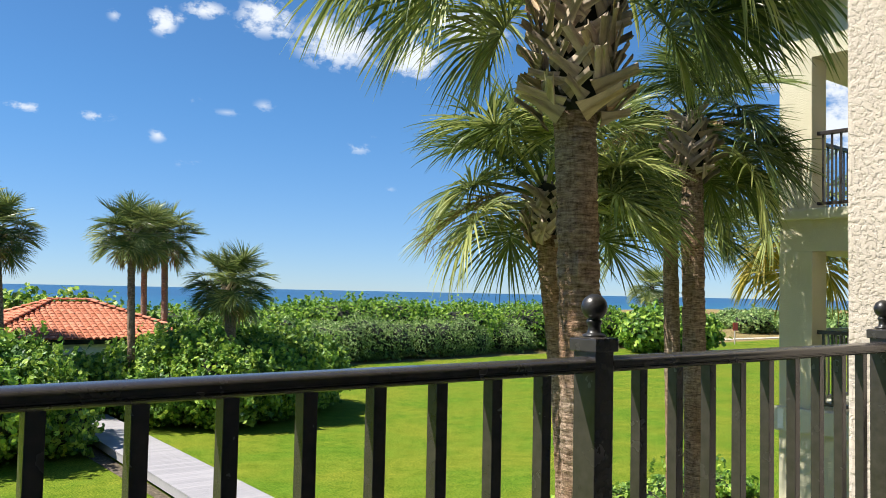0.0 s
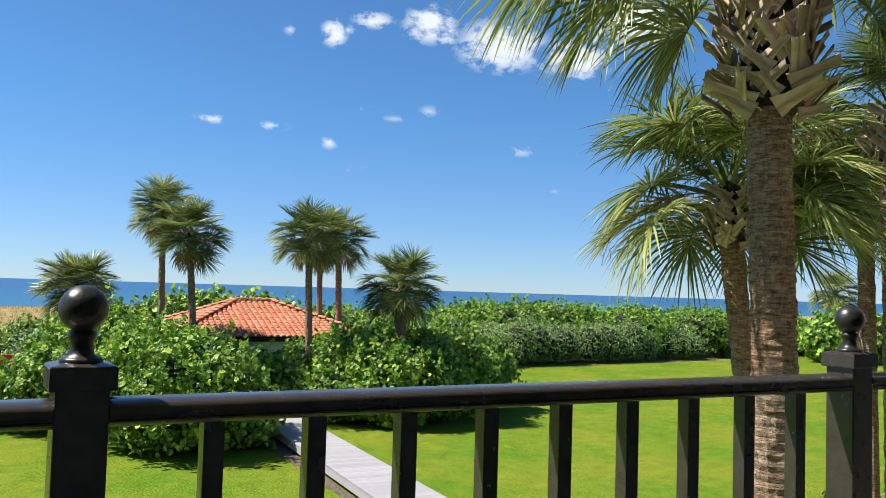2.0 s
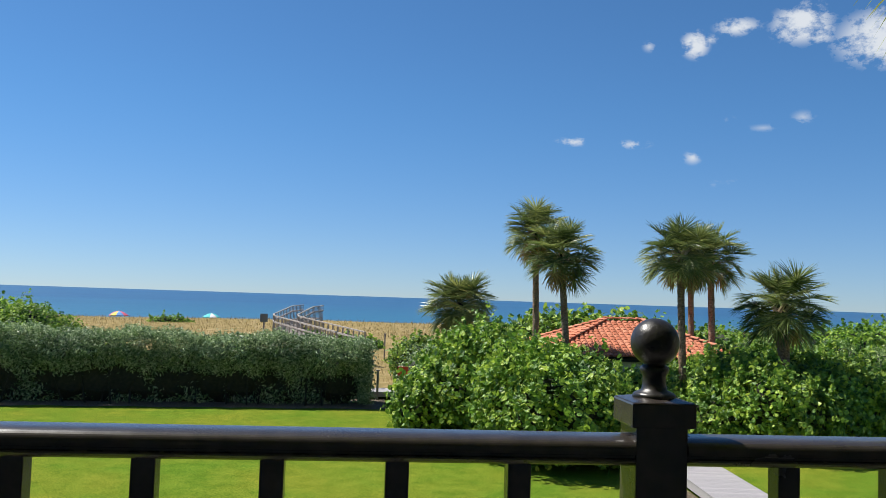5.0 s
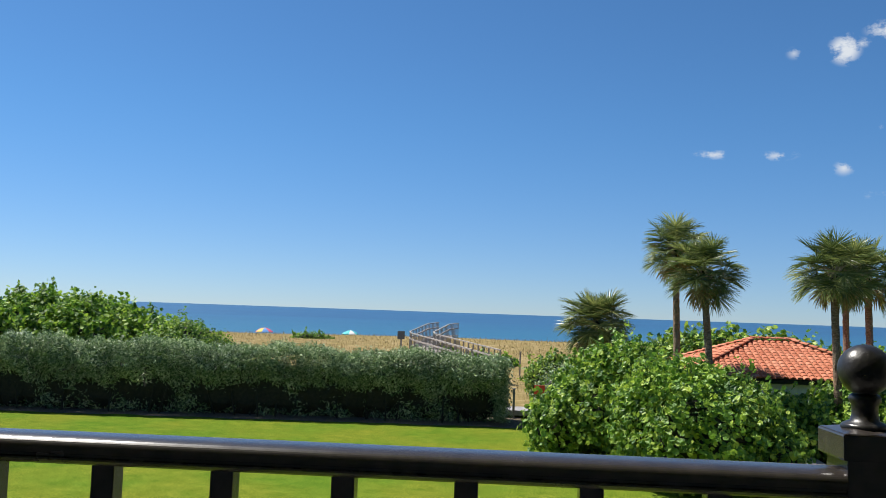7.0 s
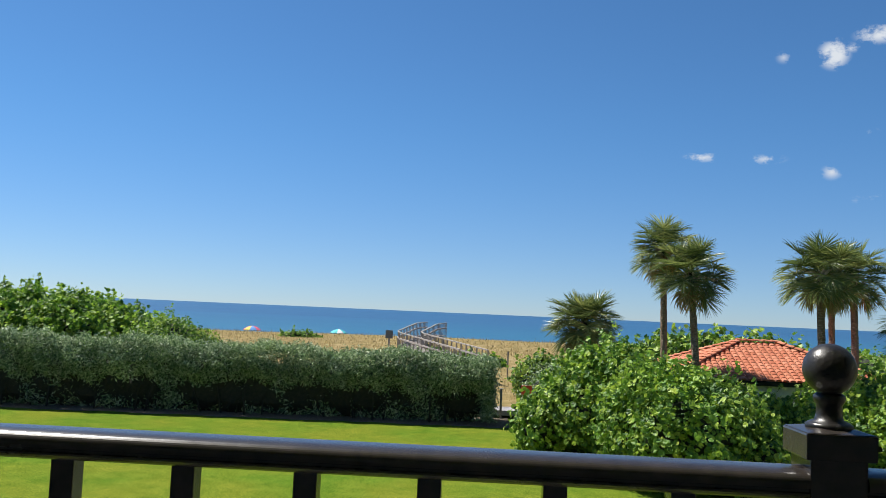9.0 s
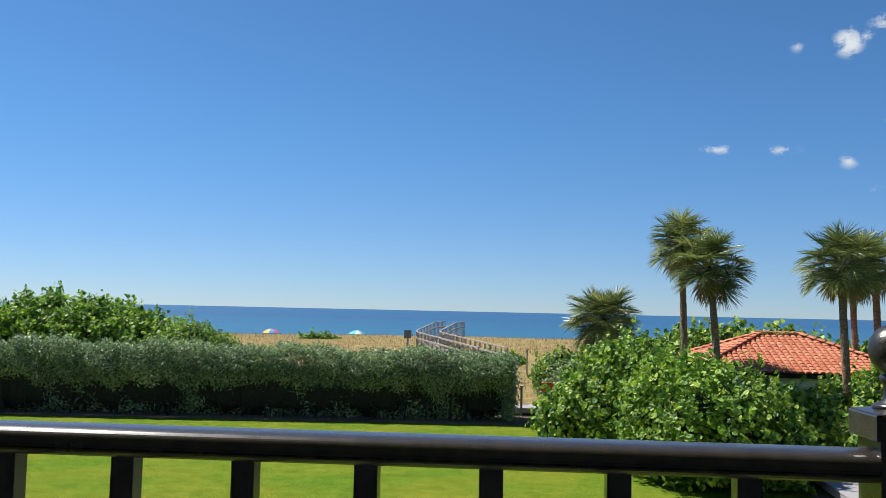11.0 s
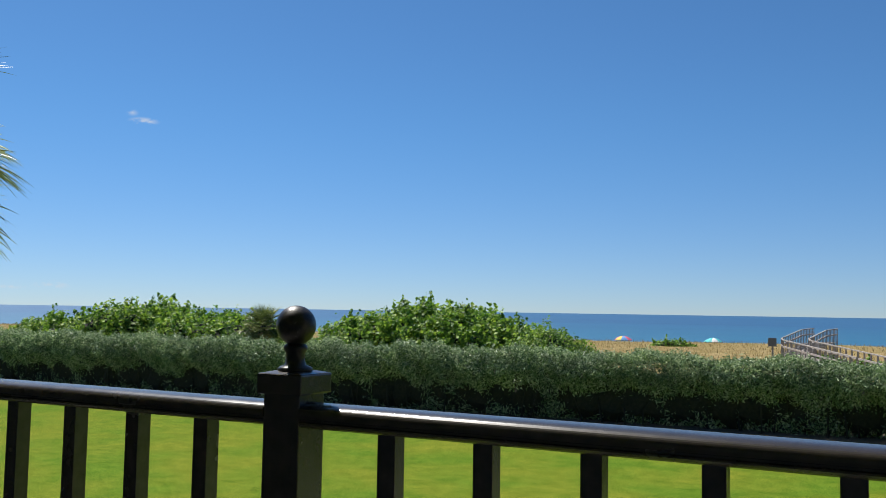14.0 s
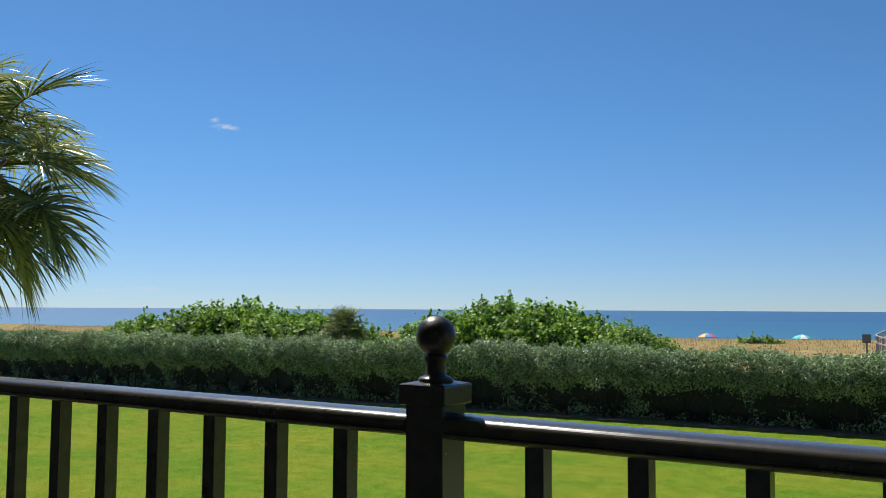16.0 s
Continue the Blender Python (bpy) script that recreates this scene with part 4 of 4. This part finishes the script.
bush("sea_grape", "sea grape bush behind the tiled hut", heap(6.0, 16.0, 36.5, 41.0, 4.15, 10, 68), 9000, 0.25, M_SEAGRAPE, 68, 60, group="sea grapes")
bush("dune_shrub", "grey-green dune shrub beside the path", heap(1.7, 7.5, 30.6, 37.0, 2.6, 9, 69), 16000, 0.14, M_HEDGE, 69, 60, round_leaf=False, group="dune shrubs")
bush("dune_shrub", "dense dune shrub below the shaggy palm", heap(1.6, 3.8, 40.5, 43.5, 2.5, 4, 70, (0.8, 1.3)), 4000, 0.16, M_SEAGRAPE, 70, 20, group="dune shrubs")

for az, d, w, h, sd in ((-12.2, 85, 2.4, 1.75, 91), (-0.7, 62, 2.2, 1.45, 92), (-4.0, 66, 2.0, 1.6, 93)):
    x, y, _ = at(az, d)
    bush("dune_shrub", "low green shrub in the dune grass", heap(x - w, x + w, y - 1.2, y + 1.2, h, 5, sd, (0.7, 1.1)), 1800, 0.22, M_BRIGHT, sd, 10, group="dune shrubs")

for az, d, w, h, sd in ((60.6, 108, 7.0, 3.2, 94), (63.4, 104, 6.0, 3.4, 96), (66.5, 78, 6.0, 3.6, 97), (58.4, 116, 4.0, 2.8, 98)):
    x, y, _ = at(az, d)
    bush("dune_shrub", "olive green scrub behind the far path", heap(x - w, x + w, y - 2.2, y + 2.2, h, 7, sd, (1.3, 2.2)), 8000, 0.24, M_SCRUB, sd, 20, group="dune shrubs")

bush("ground_cover", "low green ground cover at the foot of the palms", heap(11.5, 17.5, 9.2, 11.0, 0.5, 10, 99, (0.5, 0.8)), 5000, 0.10, M_SEAGRAPE, 99, 10, group="dune shrubs")

# ---- boardwalk ----


def deck(points, width, label, group=""):
    """A boardwalk of cross planks on side joists along a line of plan points."""
    th = thing("boardwalk", (0, 0, 0), label, "boardwalk", group)
    plank = mesh_from("plank", *plank_geo(width, 0.1385, 0.035), M_PLANK)
    for (ax, ay, az), (bx, by, bz) in zip(points, points[1:]):
        a, b = Vector((ax, ay, az)), Vector((bx, by, bz))
        d = b - a
        n = max(1, int(d.length / 0.142))
        q = d.to_track_quat("Y", "Z").to_matrix().to_4x4()
        for k in range(n):
            put("plank", plank, th, "", Matrix.Translation(a + d * ((k + 0.5) / n)) @ q)
        across = Vector((d.y, -d.x, 0)).normalized()
        for s in (-1, 1):
            o = across * s * (width / 2 - 0.03) - Vector((0, 0, 0.11))
            part("joist", beam(bmesh.new(), a + o, b + o, 0.045, 0.17), M_PLANK, th)
    return th


def plank_geo(w, l, t):
    bm = boxed(-w / 2, -l / 2, -t, w / 2, l / 2, 0, bevel=0.0)
    V = [tuple(v.co) for v in bm.verts]
    F = [[v.index for v in f.verts] for f in bm.faces]
    bm.free()
    return V, F


deck([(6.60, 3.0, 0.28), (8.55, 25.9, 0.28)], 1.28, "pale grey plank boardwalk crossing the lawn")
deck([(5.5, 35.7, 0.30), (-6.5, 34.9, 0.30)], 1.5, "pale plank walkway running on behind the hedge")


def crossover():
    """Raised timber walkway over the dune, with railed ramps."""
    th = thing("beach_walkway", (0, 0, 0), "grey weathered timber dune crossing with railed ramps", "walkway")
    pts = [Vector((-0.6, 48.5, 1.0)), Vector((-5.2, 61.0, 1.45)), Vector((-5.45, 62.6, 1.52)), Vector((-4.7, 69.5, 2.03)), Vector((-4.15, 74.0, 2.09))]
    for i, (a, b) in enumerate(zip(pts, pts[1:])):
        d = b - a
        across = Vector((d.y, -d.x, 0)).normalized() * 0.85
        n = max(2, int(d.length / 0.16))
        for k in range(n):
            c = a + d * ((k + 0.5) / n)
            part("tread", beam(bmesh.new(), c - across, c + across, 0.14, 0.04), M_WOOD, th)
        for s in (-1, 1):
            o = across * s
            for h in (1.05, 0.62):
                part("rail", beam(bmesh.new(), a + o + Vector((0, 0, h)), b + o + Vector((0, 0, h)), 0.10, 0.06 if h > 1 else 0.10), M_WOOD, th)
            m = max(2, int(d.length / (0.9 if i == 0 else 0.55)))
            for k in range(m + 1):
                c = a + d * (k / m) + o
                part("post", beam(bmesh.new(), (c.x, c.y, ground_z(c.x, c.y) - 0.1), (c.x, c.y, c.z + 1.06), 0.09 if i == 0 else 0.05, 0.09), M_WOOD, th)
    return th


crossover()

# ---- tiled hut ----


def hut():
    X0, X1, Y0, Y1, ZE, ZR = 6.15, 13.5, 28.9, 34.9, 2.30, 3.47
    th = thing("pool_hut", (0, 0, 0), "small white hut with a hipped terracotta barrel-tile roof", "hut")
    part("wall", boxed(X0 + 0.55, Y0 + 0.55, 0, X1 - 0.55, Y1 - 0.55, ZE - 0.02), M_WHITE, th)
    # shade below the roof edge is put into the boards' near-black colour
    part("eave", boxed(X0 + 0.06, Y0 + 0.06, ZE - 0.16, X1 - 0.06, Y1 - 0.06, ZE - 0.03), M_SHADE_DARK, th, "eave boards with the roof's shade in their near-black colour")
    part("frieze", boxed(X0 + 0.30, Y0 + 0.30, ZE - 0.50, X1 - 0.30, Y1 - 0.30, ZE - 0.16), M_WHITE, th)
    run = (Y1 - Y0) / 2
    yr = (Y0 + Y1) / 2
    xa, xb = X0 + run, X1 - run
    V = [(X0, Y0, ZE), (X1, Y0, ZE), (X1, Y1, ZE), (X0, Y1, ZE), (xa, yr, ZR), (xb, yr, ZR)]
    me = mesh_from("roof", V, [(0, 1, 5, 4), (1, 2, 5), (2, 3, 4, 5), (3, 0, 4)], M_TILE)
    roof = put("roof", me, th)
    # one barrel tile, its length up the slope along +y
    prof = [(0.098 * math.cos(t), 0.048 * math.sin(t)) for t in np.linspace(0, math.pi, 7)]
    tv = [(x, 0.0, z + 0.026) for x, z in prof] + [(x * 0.86, 0.29, z * 0.86 + 0.004) for x, z in prof]
    tv += [(x * 0.84, 0.0, z * 0.80 + 0.022) for x, z in prof]
    tf = [(k, k + 1, k + 8, k + 7) for k in range(6)] + [(k + 1, k, k + 14, k + 15) for k in range(6)]
    tile = mesh_from("roof_tile", tv, tf, M_TILE)
    hip = mesh_from("hip_tile", [(x * 1.2, y * 1.3, z * 1.35 + 0.02) for x, y, z in tv], tf, M_TILE)

    def slope(eave_a, eave_b, inward):
        a, b, n = Vector(eave_a), Vector(eave_b), Vector(inward)
        e = (b - a).normalized()
        up = (n * run + Vector((0, 0, ZR - ZE))).normalized()
        length = (n * run + Vector((0, 0, ZR - ZE))).length
        rot = Matrix((e, up, e.cross(up))).transposed().to_4x4()
        rows = int(length / 0.225)
        for r in range(rows):
            inset = r * 0.225 / length * run
            lo, hi = inset + 0.13, (b - a).length - inset - 0.13
            half = (hi - lo) / 2
            k = int(half / 0.222)
            if half < 0.05:
                continue
            for c in range(-k, k + 1):
                s = (b - a).length / 2 + c * 0.222
                put("roof_tile", tile, roof, "", Matrix.Translation(a + e * s + up * (r * 0.225)) @ rot)

    slope((X0, Y0, ZE), (X1, Y0, ZE), (0, 1, 0))
    slope((X0, Y1, ZE), (X0, Y0, ZE), (1, 0, 0))
    slope((X1, Y0, ZE), (X1, Y1, ZE), (-1, 0, 0))
    for a, b in (((X0, Y0, ZE), (xa, yr, ZR)), ((X1, Y0, ZE), (xb, yr, ZR)), ((X0, Y1, ZE), (xa, yr, ZR)), ((X1, Y1, ZE), (xb, yr, ZR)), ((xa - 0.1, yr, ZR), (xb + 0.1, yr, ZR))):
        a, b = Vector(a), Vector(b)
        d = b - a
        q = d.to_track_quat("Y", "Z").to_matrix().to_4x4()
        n = max(2, round(d.length / 0.34))
        for k in range(n):
            put("hip_tile", hip, roof, "", Matrix.Translation(a + d * (k / n) + Vector((0, 0, 0.03))) @ q)
    return th


hut()

# ---- beach things ----


def umbrella(label, place, colors, r=1.15):
    th = thing("beach_umbrella", place, label, "umbrella", "beach umbrellas")
    part("pole", lathe([(0.022, 0.0), (0.022, 2.15), (0.005, 2.2)], 10), M_WHITE, th)
    n = 8
    for k in range(n):
        a0, a1 = 2 * math.pi * k / n, 2 * math.pi * (k + 1) / n
        V, F = [], []
        for j, (s, z) in enumerate(((0.03, 2.15), (0.35, 2.07), (0.7, 1.90), (1.0, 1.66), (1.0, 1.58))):
            for u in (0, 0.5, 1):
                a = a0 + (a1 - a0) * u
                q = r * s * (1 - 0.05 * (u == 0.5) * (s > 0.6))
                V.append((q * math.cos(a), q * math.sin(a), z + 0.02 * (u == 0.5)))
        for j in range(4):
            for u in range(2):
                F.append((j * 3 + u, j * 3 + u + 1, j * 3 + u + 4, j * 3 + u + 3))
        put("gore", mesh_from("gore", V, F, colors[k % len(colors)]), th)
    return th


umbrella("open beach umbrella in pink, yellow and blue panels", at(-15.3, 112, -0.9), (M_PINK, M_YELLOW, M_BLUE, M_PINK))
umbrella("open teal and white beach umbrella on the beach", at(-9.75, 112, -0.9), (M_TEAL, M_TEAL, M_WHITE, M_TEAL))


def sign_post(name, label, x, y, top, w, h, material, category="sign"):
    z = ground_z(x, y)
    th = thing(name, (x, y, z), label, category)
    part("post", boxed(-0.045, -0.045, -0.1, 0.045, 0.045, top - z - 0.05, bevel=0.006), M_WOOD, th)
    part("board", boxed(-w / 2, -0.075, top - z - h, w / 2, -0.047, top - z, bevel=0.006), material, th)
    return th


x, y, _ = at(-6.6, 50)
sign_post("notice_sign", "square grey notice board on a wooden post", x, y, 2.9, 0.42, 0.46, M_GREYSIGN)
x, y, _ = at(2.3, 29.6)
sign_post("small_sign", "small tilted red board near the walkway", x, y, 1.75, 0.36, 0.30, M_RED)
x, y, _ = at(58.7, 80)
sign_post("red_marker", "short red marker post beside the far path", x, y, 1.9, 0.75, 0.7, M_RED, "marker")
x, y, _ = at(1.3, 55)
sign_post("dune_post", "short weathered wooden post in the dune grass", x, y, 1.75, 0.12, 0.2, M_WOOD, "post")

for az, d, h in ((0.75, 34.6, 1.15), (0.35, 36.4, 1.1)):
    x, y, _ = at(az, d)
    th = thing("gate_post", (x, y, 0), "pale wooden post at the hedge gap", "post", "gap posts")
    part("shaft", boxed(-0.045, -0.045, -0.1, 0.045, 0.045, h, bevel=0.008), M_WOOD, th)
    part("cap", boxed(-0.08, -0.08, h, 0.08, 0.08, h + 0.04, bevel=0.01), M_WOOD, th)

# pale path beyond the lawn, mulch under the hedges
tagged(part("path", boxed(70, 45.5, 0.0, 125, 47.0, 0.06), M_SAND), "pale sandy path behind the lawn", "path", "", "structure")


def strip(name, pts, material, label, z=0.02):
    V = [(x, y, z) for x, y in pts]
    return tagged(put(name, mesh_from(name, V, [tuple(range(len(V)))], material)), label, "ground", "", "structure")


edge = [(-64 + 0.5 * k, 26.9 + (0.5 * k) * 0.0740 + 0.28 * noise.noise(Vector((k * 0.37, 3, 0))) + 0.14 * noise.noise(Vector((k * 1.7, 9, 0)))) for k in range(131)]
strip("mulch_bed", edge + [(1.0, 35.0), (-64, 30.2)], M_MULCH, "leaf litter under the clipped hedge", 0.008)
# sand-coloured strip in place of the boardwalk glimpsed through the hedge's foot
strip("sand_track", [(-64, 31.6), (0.2, 35.4), (0.2, 37.2), (-64, 33.4)], M_SAND, "flat pale sand strip standing for the boardwalk behind the hedge", 0.03)
strip("sandy_edge", [(5.65, 3.0), (6.0, 3.0), (7.9, 25.5), (7.4, 25.5), (7.15, 22.0), (6.85, 16.0)], M_MULCH, "sandy leaf litter beside the boardwalk", 0.012)

# ---- dune grass ----


def dune_grass():
    rng = np.random.default_rng(90)
    n = 120000
    y = rng.uniform(41, 99, n)
    x = rng.uniform(-1, 1, n) * (y * 1.6 + 20) + 0.25 * y
    s = y - 0.10 * x
    keep = (s > 37) & (s < 97)
    x, y = x[keep], y[keep]
    n = len(x)
    z = np.array([ground_z(a, b) for a, b in zip(x, y)])
    h = rng.uniform(0.10, 0.30, n)
    tall = rng.random(n) < 0.03
    h[tall] *= 1.9
    a = rng.uniform(0, 2 * np.pi, n)
    w = rng.uniform(0.005, 0.011, n) * (1 + (y > 70))
    lean = rng.normal(0, 0.25, (n, 2)) * h[:, None]
    base = np.stack([x, y, z - 0.02], 1)
    side = np.stack([np.cos(a) * w, np.sin(a) * w, 0 * a], 1)
    mid = base + np.stack([lean[:, 0] * 0.4, lean[:, 1] * 0.4, h * 0.6], 1)
    tip = base + np.stack([lean[:, 0], lean[:, 1], h], 1)
    V = np.stack([base - side, base + side, mid + side * 0.7, mid - side * 0.7, tip], 1).reshape(-1, 3)
    i = np.arange(n)[:, None] * 5
    F = (i + np.array((0, 1, 2, 3))).tolist() + (i + np.array((3, 2, 4))).tolist()
    tagged(put("dune_grass", mesh_from("dune_grass", V, F, M_DUNEGRASS)), "dry golden sea oats covering the dunes", "grass", "", "stuff")


dune_grass()
